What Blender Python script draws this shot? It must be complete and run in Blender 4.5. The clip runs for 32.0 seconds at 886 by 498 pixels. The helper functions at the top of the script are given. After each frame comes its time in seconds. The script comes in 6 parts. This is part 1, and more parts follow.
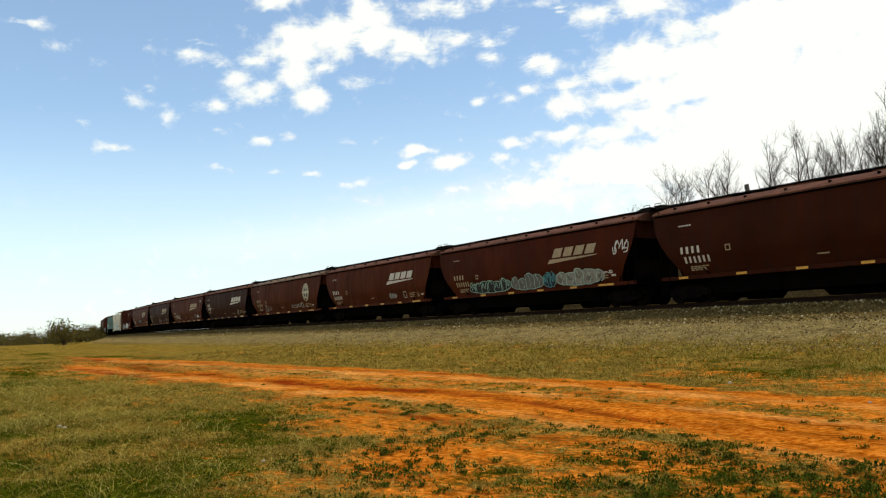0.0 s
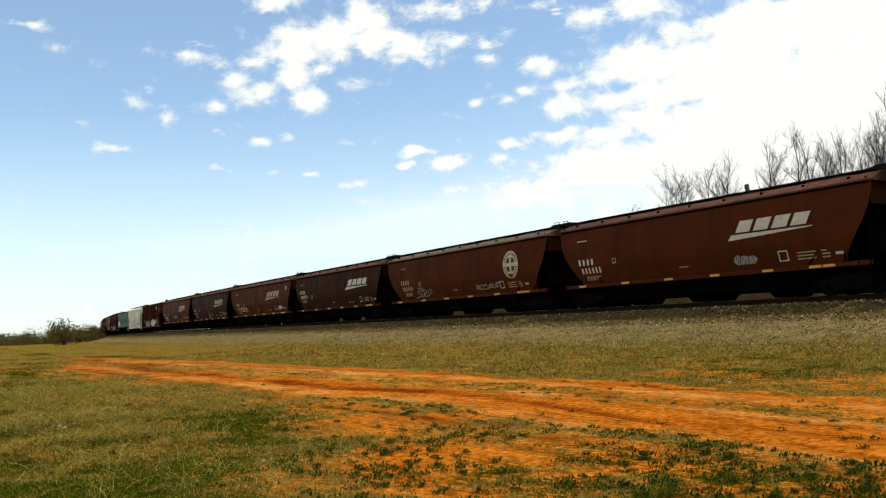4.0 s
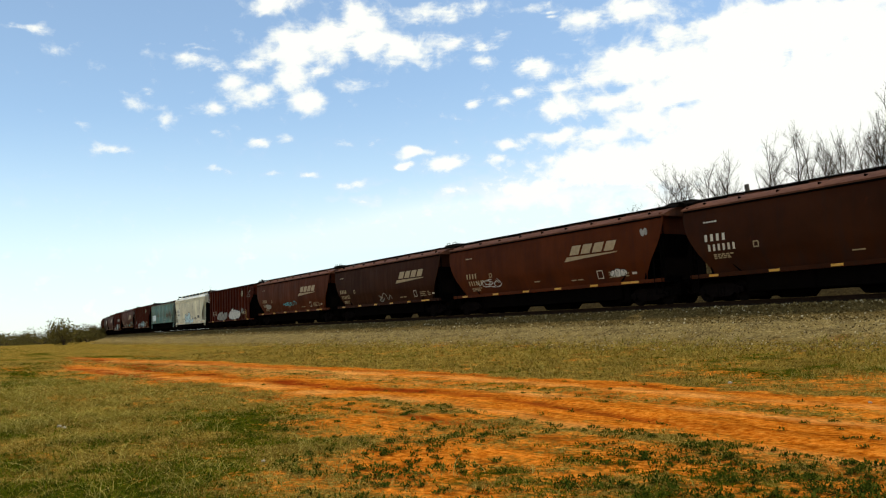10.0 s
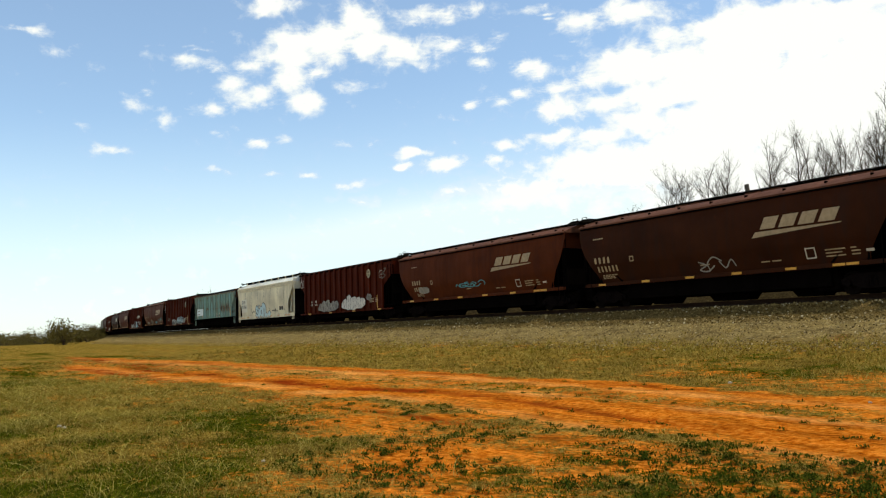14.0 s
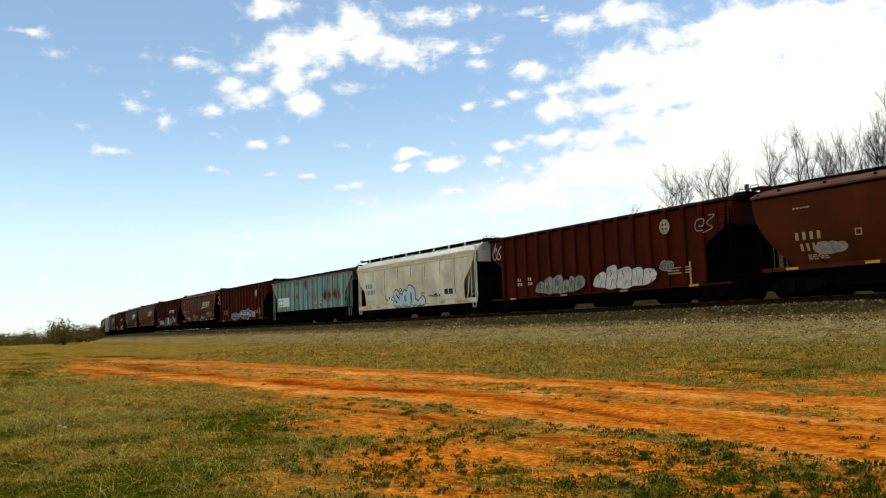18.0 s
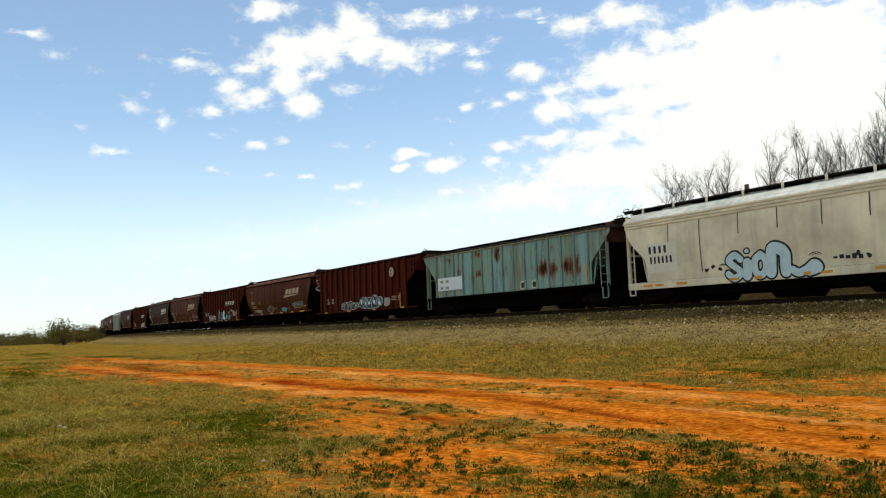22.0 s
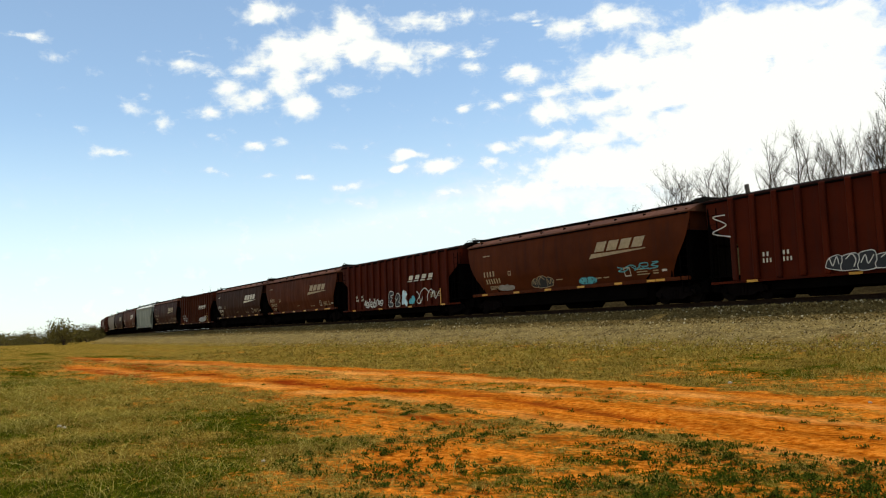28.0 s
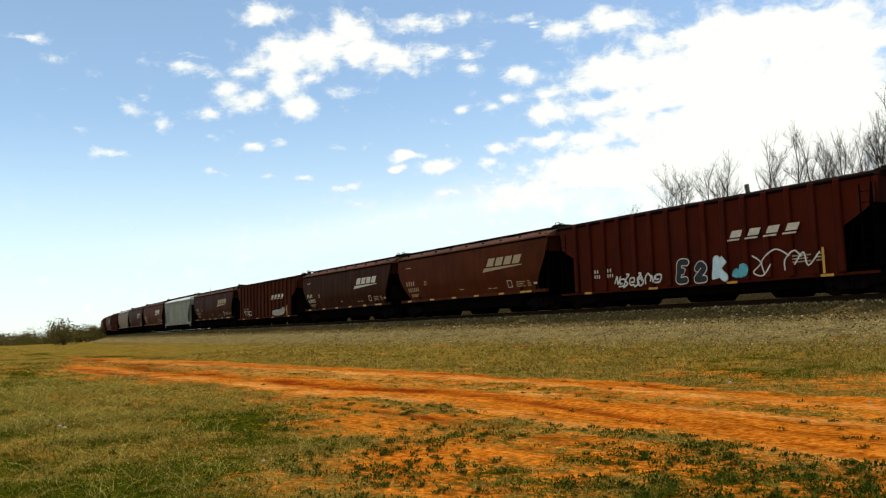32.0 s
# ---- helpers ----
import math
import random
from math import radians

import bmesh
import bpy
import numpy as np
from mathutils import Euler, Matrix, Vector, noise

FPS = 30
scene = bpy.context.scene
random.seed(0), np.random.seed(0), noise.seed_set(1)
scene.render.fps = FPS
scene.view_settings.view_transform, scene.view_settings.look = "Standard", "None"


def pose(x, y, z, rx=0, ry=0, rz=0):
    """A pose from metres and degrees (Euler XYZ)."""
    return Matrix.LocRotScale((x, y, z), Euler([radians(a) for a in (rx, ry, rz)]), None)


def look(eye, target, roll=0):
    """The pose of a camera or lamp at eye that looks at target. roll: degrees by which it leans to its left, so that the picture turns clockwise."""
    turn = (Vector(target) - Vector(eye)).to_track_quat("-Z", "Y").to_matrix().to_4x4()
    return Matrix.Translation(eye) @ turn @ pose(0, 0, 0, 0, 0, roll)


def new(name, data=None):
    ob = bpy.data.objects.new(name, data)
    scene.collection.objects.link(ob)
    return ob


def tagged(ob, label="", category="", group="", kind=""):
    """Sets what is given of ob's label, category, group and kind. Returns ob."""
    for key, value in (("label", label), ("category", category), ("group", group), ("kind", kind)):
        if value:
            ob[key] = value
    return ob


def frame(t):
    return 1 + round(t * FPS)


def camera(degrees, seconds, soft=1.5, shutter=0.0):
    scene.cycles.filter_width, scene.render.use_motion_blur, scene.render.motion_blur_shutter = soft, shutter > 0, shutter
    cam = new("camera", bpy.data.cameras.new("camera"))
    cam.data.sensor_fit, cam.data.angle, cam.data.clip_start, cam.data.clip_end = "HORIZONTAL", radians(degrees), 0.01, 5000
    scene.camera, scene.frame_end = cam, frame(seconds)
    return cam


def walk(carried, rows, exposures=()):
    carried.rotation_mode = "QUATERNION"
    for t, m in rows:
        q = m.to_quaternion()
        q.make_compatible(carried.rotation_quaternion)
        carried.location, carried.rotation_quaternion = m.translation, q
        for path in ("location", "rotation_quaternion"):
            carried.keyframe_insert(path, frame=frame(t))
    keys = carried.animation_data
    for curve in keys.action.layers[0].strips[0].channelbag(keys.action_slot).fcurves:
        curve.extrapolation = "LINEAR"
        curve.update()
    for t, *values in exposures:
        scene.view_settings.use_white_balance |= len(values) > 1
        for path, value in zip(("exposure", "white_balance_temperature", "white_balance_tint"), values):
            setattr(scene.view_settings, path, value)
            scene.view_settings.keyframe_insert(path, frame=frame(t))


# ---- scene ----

# ======== camera: stands still beside the line ========
EYE = Vector((0.0, 0.0, 1.5))
HEADING, TILT, LEAN = radians(32.782), radians(5.456), -1.955
AIM = Vector((-math.cos(HEADING) * math.cos(TILT), math.sin(HEADING) * math.cos(TILT), math.sin(TILT)))
cam = camera(57.82, 32.0, soft=1.2)
walk(cam, [(0.0, look(EYE, EYE + AIM, LEAN)), (32.0, look(EYE, EYE + AIM, LEAN))], [(0.0, 0.17, 6700, 4), (32.0, 0.17, 6700, 4)])

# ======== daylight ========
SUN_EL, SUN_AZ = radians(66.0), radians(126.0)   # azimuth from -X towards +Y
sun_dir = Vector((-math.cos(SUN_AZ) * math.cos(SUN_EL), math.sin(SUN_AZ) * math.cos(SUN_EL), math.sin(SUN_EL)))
world = bpy.data.worlds.new("daylight")
scene.world = world
world.use_nodes = True
wn, wl = world.node_tree.nodes, world.node_tree.links
sky = wn.new("ShaderNodeTexSky")
sky.sky_type, sky.sun_disc = "NISHITA", False
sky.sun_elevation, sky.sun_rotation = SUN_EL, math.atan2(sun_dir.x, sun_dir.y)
sky.dust_density, sky.air_density, sky.ozone_density = 0.2, 1.0, 2.6
wl.new(sky.outputs[0], wn["Background"].inputs[0])
wn["Background"].inputs[1].default_value = 0.165
lamp = bpy.data.lights.new("sun", "SUN")
lamp.energy, lamp.angle, lamp.color = 3.0, radians(0.6), (1.0, 0.93, 0.80)
sun = new("sun", lamp)
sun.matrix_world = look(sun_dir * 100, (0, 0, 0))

# ======== the line's plan ========
LINE_Y, BEND_X, BEND = 29.655, -65.8, 0.000839   # straight along X, then bending away to +Y
RAIL_Z = 2.135


def line_at(s):
    """Place and heading of the track centre at the length s along it."""
    u = max(BEND_X - s, 0.0)
    return (max(s, BEND_X) - math.sin(u * BEND) / BEND, LINE_Y + (1 - math.cos(u * BEND)) / BEND, -u * BEND)


def train_shift(t):
    """How far the train has rolled at t seconds, against its place at 19 s: it slows a little."""
    k = (t - 19.0) / 10.0
    return 71.831 * k - 1.779 * k * k - 0.407 * k ** 3


# ======== materials ========
def node(nt, kind, **sockets):
    n = nt.nodes.new(kind)
    for key, value in sockets.items():
        n.inputs[key].default_value = value
    return n


def ramp(nt, fac, stops):
    n = nt.nodes.new("ShaderNodeValToRGB")
    e = n.color_ramp.elements
    e[0].position, e[0].color = stops[0][0], (*stops[0][1], 1)
    e[1].position, e[1].color = stops[-1][0], (*stops[-1][1], 1)
    for pos, col in stops[1:-1]:
        x = e.new(pos)
        x.color = (*col, 1)
    nt.links.new(fac, n.inputs[0])
    return n.outputs[0]


def blend(nt, fac, a, b, mode="MIX"):
    n = nt.nodes.new("ShaderNodeMix")
    n.data_type, n.blend_type = "RGBA", mode
    for sock, value in ((n.inputs[0], fac), (n.inputs[6], a), (n.inputs[7], b)):
        if isinstance(value, bpy.types.NodeSocket):
            nt.links.new(value, sock)
        else:
            sock.default_value = value if isinstance(value, float) else (*value, 1)
    return n.outputs[2]


def sums(nt, op, a, b, c=None):
    n = nt.nodes.new("ShaderNodeMath")
    n.operation = op
    for sock, value in zip(n.inputs, (a, b, c)):
        if isinstance(value, bpy.types.NodeSocket):
            nt.links.new(value, sock)
        elif value is not None:
            sock.default_value = value
    return n.outputs[0]


def noise_at(nt, scale, detail=4.0, rough=0.6, stretch=(1, 1, 1), coords="Object", spread=True):
    tc = nt.nodes.new("ShaderNodeTexCoord")
    mp = nt.nodes.new("ShaderNodeMapping")
    mp.inputs["Scale"].default_value = stretch
    nt.links.new(tc.outputs[coords], mp.inputs[0])
    if spread:
        oi = nt.nodes.new("ShaderNodeObjectInfo")
        mul = sums(nt, "MULTIPLY", oi.outputs["Random"], 37.0)
        cx = nt.nodes.new("ShaderNodeCombineXYZ")
        nt.links.new(mul, cx.inputs[0])
        nt.links.new(mul, cx.inputs[2])
        nt.links.new(cx.outputs[0], mp.inputs["Location"])
    n = node(nt, "ShaderNodeTexNoise", Scale=scale, Detail=detail, Roughness=rough)
    nt.links.new(mp.outputs[0], n.inputs["Vector"])
    return n.outputs["Fac"]


def begin(name, rough, metal=0.0):
    m = bpy.data.materials.new(name)
    m.use_nodes = True
    b = m.node_tree.nodes["Principled BSDF"]
    b.inputs["Roughness"].default_value, b.inputs["Metallic"].default_value = rough, metal
    b.inputs["Specular IOR Level"].default_value = 0.5 - 0.42 * rough if rough < 0.9 else 0.0   # chalky surfaces shine little
    return m, m.node_tree, b


def relief(nt, b, height, strength, distance):
    bump = node(nt, "ShaderNodeBump", Strength=strength, Distance=distance)
    nt.links.new(height, bump.inputs["Height"])
    nt.links.new(bump.outputs[0], b.inputs["Normal"])


def plain(name, base, rough=0.7, metal=0.0, var=0.35, scale=3.0):
    """A worn surface: base colour varied at two scales, with fine relief."""
    m, nt, b = begin(name, rough, metal)
    big, fine = noise_at(nt, scale), noise_at(nt, scale * 11, 3)
    lo, hi = tuple(c * (1 - var) for c in base), tuple(min(c * (1 + var), 0.95) for c in base)
    col = ramp(nt, big, [(0.3, lo), (0.7, hi)])
    col = blend(nt, 0.35, col, ramp(nt, fine, [(0.35, lo), (0.65, hi)]))
    nt.links.new(col, b.inputs["Base Color"])
    relief(nt, b, fine, 0.25, 0.01)
    return m


def car_paint(name, base, rust=(0.05, 0.013, 0.004), amount=0.22, rough=0.5, grime=0.6, sheen=0.035):
    """Railway-car paint: faded in patches, with vertical dirt streaks and rust spots."""
    m, nt, b = begin(name, rough)
    b.inputs["Specular IOR Level"].default_value = sheen
    big = noise_at(nt, 0.5, 4, 0.6)
    streak = noise_at(nt, 1.0, 5, 0.6, (2.6, 2.6, 0.22))
    spots = noise_at(nt, 2.2, 6, 0.7, (1, 1, 0.6))
    fine = noise_at(nt, 30, 3)
    col = ramp(nt, big, [(0.3, tuple(c * 0.72 for c in base)), (0.7, tuple(min(c * 1.2, 0.9) for c in base))])
    dirt = ramp(nt, streak, [(0.48, (0, 0, 0)), (0.75, (grime,) * 3)])
    col = blend(nt, dirt, col, tuple(c * 0.35 + 0.012 for c in base))
    mask = ramp(nt, spots, [(0.70 - 0.3 * amount, (0, 0, 0)), (0.78 - 0.3 * amount, (1, 1, 1))])
    col = blend(nt, mask, col, rust)
    nt.links.new(col, b.inputs["Base Color"])
    nt.links.new(ramp(nt, streak, [(0.3, (rough - 0.08,) * 3), (0.8, (0.95,) * 3)]), b.inputs["Roughness"])
    relief(nt, b, sums(nt, "ADD", fine, sums(nt, "MULTIPLY", big, 2.0)), 0.12, 0.02)
    return m


def teal_paint():
    """Faded teal: every panel a little different, with tan run-off and dark rust low in some panels."""
    m, nt, b = begin("faded_teal_paint", 0.7)
    b.inputs["Specular IOR Level"].default_value = 0.06
    tc = nt.nodes.new("ShaderNodeTexCoord")
    sep = nt.nodes.new("ShaderNodeSeparateXYZ")
    nt.links.new(tc.outputs["Object"], sep.inputs[0])
    x, z = sep.outputs[0], sep.outputs[2]
    index = sums(nt, "FLOOR", sums(nt, "MULTIPLY", sums(nt, "ADD", x, 6.93), 1.0 / 0.99), 0.0)
    wn = node(nt, "ShaderNodeTexWhiteNoise")
    wn.noise_dimensions = "1D"
    nt.links.new(index, wn.inputs["W"])
    col = ramp(nt, wn.outputs["Value"], [(0.0, (0.20, 0.30, 0.22)), (0.5, (0.225, 0.365, 0.305)), (1.0, (0.235, 0.415, 0.395))])
    streak = noise_at(nt, 1.0, 6, 0.65, (4.2, 4.2, 0.35), spread=False)
    fade = noise_at(nt, 0.9, 5, 0.6, (1, 1, 0.5), spread=False)
    fine = noise_at(nt, 26, 3)
    col = blend(nt, ramp(nt, streak, [(0.46, (0, 0, 0)), (0.72, (0.6, 0.6, 0.6))]), col, (0.085, 0.105, 0.085))
    col = blend(nt, ramp(nt, fade, [(0.5, (0, 0, 0)), (0.75, (0.3, 0.3, 0.3))]), col, (0.33, 0.40, 0.35))
    # tan run-off down every other panel, then rust that eats through in blotches
    odd = node(nt, "ShaderNodeTexWhiteNoise")
    odd.noise_dimensions = "1D"
    nt.links.new(sums(nt, "ADD", index, 17.0), odd.inputs["W"])
    high = sums(nt, "MULTIPLY", z, 1 / 4.2)
    run = sums(nt, "MULTIPLY", odd.outputs["Value"], ramp(nt, high, [(0.30, (0.9,) * 3), (0.55, (1,) * 3), (0.93, (0.75,) * 3)]))
    tan = sums(nt, "ADD", sums(nt, "MULTIPLY", run, 0.75), sums(nt, "MULTIPLY", sums(nt, "SUBTRACT", streak, 0.5), 2.2))
    col = blend(nt, ramp(nt, tan, [(0.30, (0, 0, 0)), (0.9, (0.8, 0.8, 0.8))]), col, (0.22, 0.145, 0.055))
    spots = noise_at(nt, 2.2, 8, 0.72, (1.6, 1, 0.6), spread=False)
    sore = None
    for bx, bz, rx, rz, k in ((-2.4, 3.62, 0.36, 0.20, 0.75), (-2.35, 2.45, 0.34, 0.24, 0.85), (-0.48, 3.45, 0.34, 0.46, 0.9), (-3.0, 2.2, 0.22, 0.34, 0.7), (-5.6, 3.55, 0.62, 0.16, 0.6), (-4.3, 2.65, 0.35, 0.30, 0.55), (3.35, 2.25, 0.62, 0.40, 0.95), (4.25, 2.2, 0.60, 0.38, 0.85), (5.22, 2.3, 0.62, 0.42, 0.95), (6.0, 2.1, 0.40, 0.60, 0.85), (4.3, 3.3, 0.45, 0.35, 0.5)):
        p = sums(nt, "POWER", sums(nt, "ABSOLUTE", sums(nt, "MULTIPLY", sums(nt, "SUBTRACT", x, bx), 1 / rx), 0.0), 2.0)
        q = sums(nt, "POWER", sums(nt, "ABSOLUTE", sums(nt, "MULTIPLY", sums(nt, "SUBTRACT", z, bz), 1 / rz), 0.0), 2.0)
        fall = sums(nt, "MULTIPLY", sums(nt, "POWER", 2.718, sums(nt, "MULTIPLY", sums(nt, "ADD", p, q), -0.7)), k)
        sore = fall if sore is None else sums(nt, "MAXIMUM", sore, fall)
    ragged = sums(nt, "ADD", sore, sums(nt, "MULTIPLY", sums(nt, "SUBTRACT", spots, 0.5), 2.3))
    ragged = sums(nt, "ADD", ragged, sums(nt, "MULTIPLY", sums(nt, "SUBTRACT", streak, 0.5), 2.2))
    col = blend(nt, ramp(nt, ragged, [(0.30, (0, 0, 0)), (0.62, (0.9, 0.9, 0.9))]), col, (0.17, 0.062, 0.016))
    col = blend(nt, ramp(nt, ragged, [(0.66, (0, 0, 0)), (0.95, (1, 1, 1))]), col, (0.042, 0.013, 0.006))
    nt.links.new(col, b.inputs["Base Color"])
    relief(nt, b, sums(nt, "ADD", fine, fade), 0.15, 0.02)
    return m


PAINT = {
    "oxide": car_paint("oxide_red_paint", (0.060, 0.0115, 0.0024)),
    "rust": car_paint("orange_brown_paint", (0.078, 0.0172, 0.0038)),
    "umber": car_paint("dark_umber_paint", (0.040, 0.0088, 0.0022)),
    "drab": car_paint("dark_grey_brown_paint", (0.038, 0.0110, 0.0034)),
    "barn": car_paint("barn_red_paint", (0.064, 0.0088, 0.0020), amount=0.1),
    "white": car_paint("off_white_paint", (0.76, 0.675, 0.47), (0.42, 0.34, 0.20), 0.05, 0.6, 0.3),
    "teal": teal_paint(),
    "sage": car_paint("light_grey_green_paint", (0.25, 0.25, 0.19), (0.2, 0.13, 0.08), 0.1, 0.55),
    "tan": car_paint("light_tan_paint", (0.26, 0.20, 0.14), (0.2, 0.13, 0.08), 0.1, 0.55),
}
ROOF = {
    "brown": car_paint("weathered_brown_roof", (0.115, 0.044, 0.022), (0.06, 0.022, 0.012), 0.35, 0.7, 0.75, 0.06),
    "dusty": car_paint("dusty_tan_roof", (0.155, 0.095, 0.055), (0.10, 0.06, 0.035), 0.3, 0.7, 0.75, 0.10),
    "pale": car_paint("pale_roof", (0.60, 0.58, 0.50), (0.3, 0.2, 0.1), 0.05, 0.6),
    "teal": car_paint("weathered_teal_roof", (0.035, 0.032, 0.026), (0.07, 0.03, 0.015), 0.4, 0.9, 0.75, 0.02),
    "dark": car_paint("dark_red_roof", (0.030, 0.010, 0.006), (0.02, 0.010, 0.007), 0.3, 0.8),
}
# blacker than real steel: deep shade under and between the cars is in these colours
BLACK = plain("grimy_shade_black", (0.0034, 0.0026, 0.0022), 1.0, 0.0, 0.4, 2.0)
IRON = plain("oily_shade_iron", (0.007, 0.005, 0.0045), 1.0, 0.0, 0.4, 4.0)
TREAD = plain("worn_shade_steel", (0.008, 0.006, 0.005), 0.9, 0.0, 0.3, 6.0)
GALV = plain("galvanised_grating", (0.02, 0.018, 0.016), 0.9, 0.0, 0.3, 4.0)
YELLOW = plain("yellow_reflective_tape", (0.62, 0.30, 0.03), 0.4, 0.0, 0.2, 3.0)
MARK = plain("weathered_white_lettering", (0.56, 0.49, 0.37), 0.6, 0.0, 0.25, 5.0)
CHORD = plain("weathered_tan_chord", (0.24, 0.19, 0.115), 0.8, 0.0, 0.35, 2.0)
CREAM = plain("weathered_cream_emblem", (0.50, 0.42, 0.25), 0.6, 0.0, 0.35, 2.5)
FADED = plain("faded_cream_lettering", (0.36, 0.26, 0.14), 0.6, 0.0, 0.3, 5.0)
DARKMARK = plain("black_lettering", (0.02, 0.02, 0.02), 0.6, 0.0, 0.3, 5.0)
SPRAY_WHITE = plain("chalky_white_spray", (0.58, 0.54, 0.46), 0.7, 0.0, 0.35, 4.0)
SPRAY_GREY = plain("grey_spray", (0.27, 0.245, 0.20), 0.7, 0.0, 0.45, 4.0)
SPRAY_MINT = plain("pale_mint_spray", (0.36, 0.56, 0.42), 0.7, 0.0, 0.25, 4.0)
SPRAY_DUSK = plain("dark_grey_spray", (0.15, 0.135, 0.11), 0.7, 0.0, 0.45, 4.0)
SPRAY_TEAL = plain("teal_spray", (0.10, 0.36, 0.38), 0.7, 0.0, 0.35, 4.0)
SPRAY_BLUE = plain("pale_blue_spray", (0.52, 0.67, 0.68), 0.7, 0.0, 0.2, 4.0)
SPRAY_CREAM = plain("touch_up_cream_paint", (0.70, 0.66, 0.52), 0.6, 0.0, 0.1, 2.0)
PATCH = plain("fresh_white_patch", (0.66, 0.72, 0.70), 0.55, 0.0, 0.08, 2.0)
RUSTY = plain("bare_rust", (0.080, 0.028, 0.011), 0.85, 0.0, 0.5, 3.0)
RAILSTEEL = plain("rail_steel", (0.022, 0.013, 0.008), 0.9, 0.0, 0.3, 3.0)
SLEEPER = plain("creosoted_wood", (0.030, 0.021, 0.014), 0.9, 0.0, 0.4, 3.0)
ROCK = plain("pale_field_stone", (0.40, 0.34, 0.24), 0.9, 0.0, 0.25, 12.0)
BARK = plain("grey_bark", (0.058, 0.043, 0.030), 0.9, 0.0, 0.35, 3.0)
POLEWOOD = plain("weathered_pole_wood", (0.10, 0.08, 0.06), 0.9, 0.0, 0.35, 2.0)


def per_piece(name, stops, rough=0.9, through_light=0.0):
    """Colour that differs from piece to piece of one joined mesh."""
    m, nt, b = begin(name, rough)
    g = nt.nodes.new("ShaderNodeNewGeometry")
    col = ramp(nt, g.outputs["Random Per Island"], stops)
    tint = noise_at(nt, 0.6, 3, spread=False)
    col = blend(nt, 0.5, col, ramp(nt, tint, [(0.3, (0.5, 0.5, 0.5)), (0.7, (1.0, 1.0, 1.0))]), "MULTIPLY")
    nt.links.new(col, b.inputs["Base Color"])
    b.inputs["Specular IOR Level"].default_value = 0.0
    b.inputs["Roughness"].default_value = 1.0
    if through_light:
        tr = nt.nodes.new("ShaderNodeBsdfTranslucent")
        nt.links.new(col, tr.inputs[0])
        mix = nt.nodes.new("ShaderNodeMixShader")
        mix.inputs[0].default_value = through_light
        nt.links.new(b.outputs[0], mix.inputs[1])
        nt.links.new(tr.outputs[0], mix.inputs[2])
        nt.links.new(mix.outputs[0], nt.nodes["Material Output"].inputs[0])
    return m


STONES = per_piece("ballast_stone", [(0.0, (0.055, 0.034, 0.010)), (0.6, (0.20, 0.135, 0.044)), (0.90, (0.28, 0.195, 0.072)), (0.97, (0.48, 0.38, 0.20)), (1.0, (0.68, 0.57, 0.36))])
CHIPS = per_piece("gravel_chip", [(0.0, (0.055, 0.037, 0.012)), (0.5, (0.20, 0.142, 0.055)), (0.9, (0.38, 0.29, 0.14)), (1.0, (0.66, 0.55, 0.34))])
DRY = per_piece("dry_grass_blade", [(0.0, (0.10, 0.060, 0.007)), (0.5, (0.27, 0.175, 0.026)), (1.0, (0.54, 0.39, 0.095))], 0.8, 0.3)
PALE = per_piece("bleached_grass_blade", [(0.0, (0.15, 0.115, 0.014)), (0.5, (0.30, 0.235, 0.036)), (1.0, (0.58, 0.46, 0.12))], 0.8, 0.3)
GREEN = per_piece("green_grass_blade", [(0.0, (0.022, 0.042, 0.003)), (0.6, (0.078, 0.102, 0.004)), (1.0, (0.20, 0.195, 0.010))], 0.7, 0.3)
WEED = per_piece("weed_leaf", [(0.0, (0.016, 0.030, 0.003)), (0.6, (0.056, 0.068, 0.006)), (1.0, (0.13, 0.13, 0.016))], 0.7, 0.25)
SCRUB = per_piece("scrub_leaf", [(0.0, (0.085, 0.068, 0.018)), (0.6, (0.13, 0.105, 0.028)), (1.0, (0.18, 0.145, 0.045))], 0.8, 0.3)


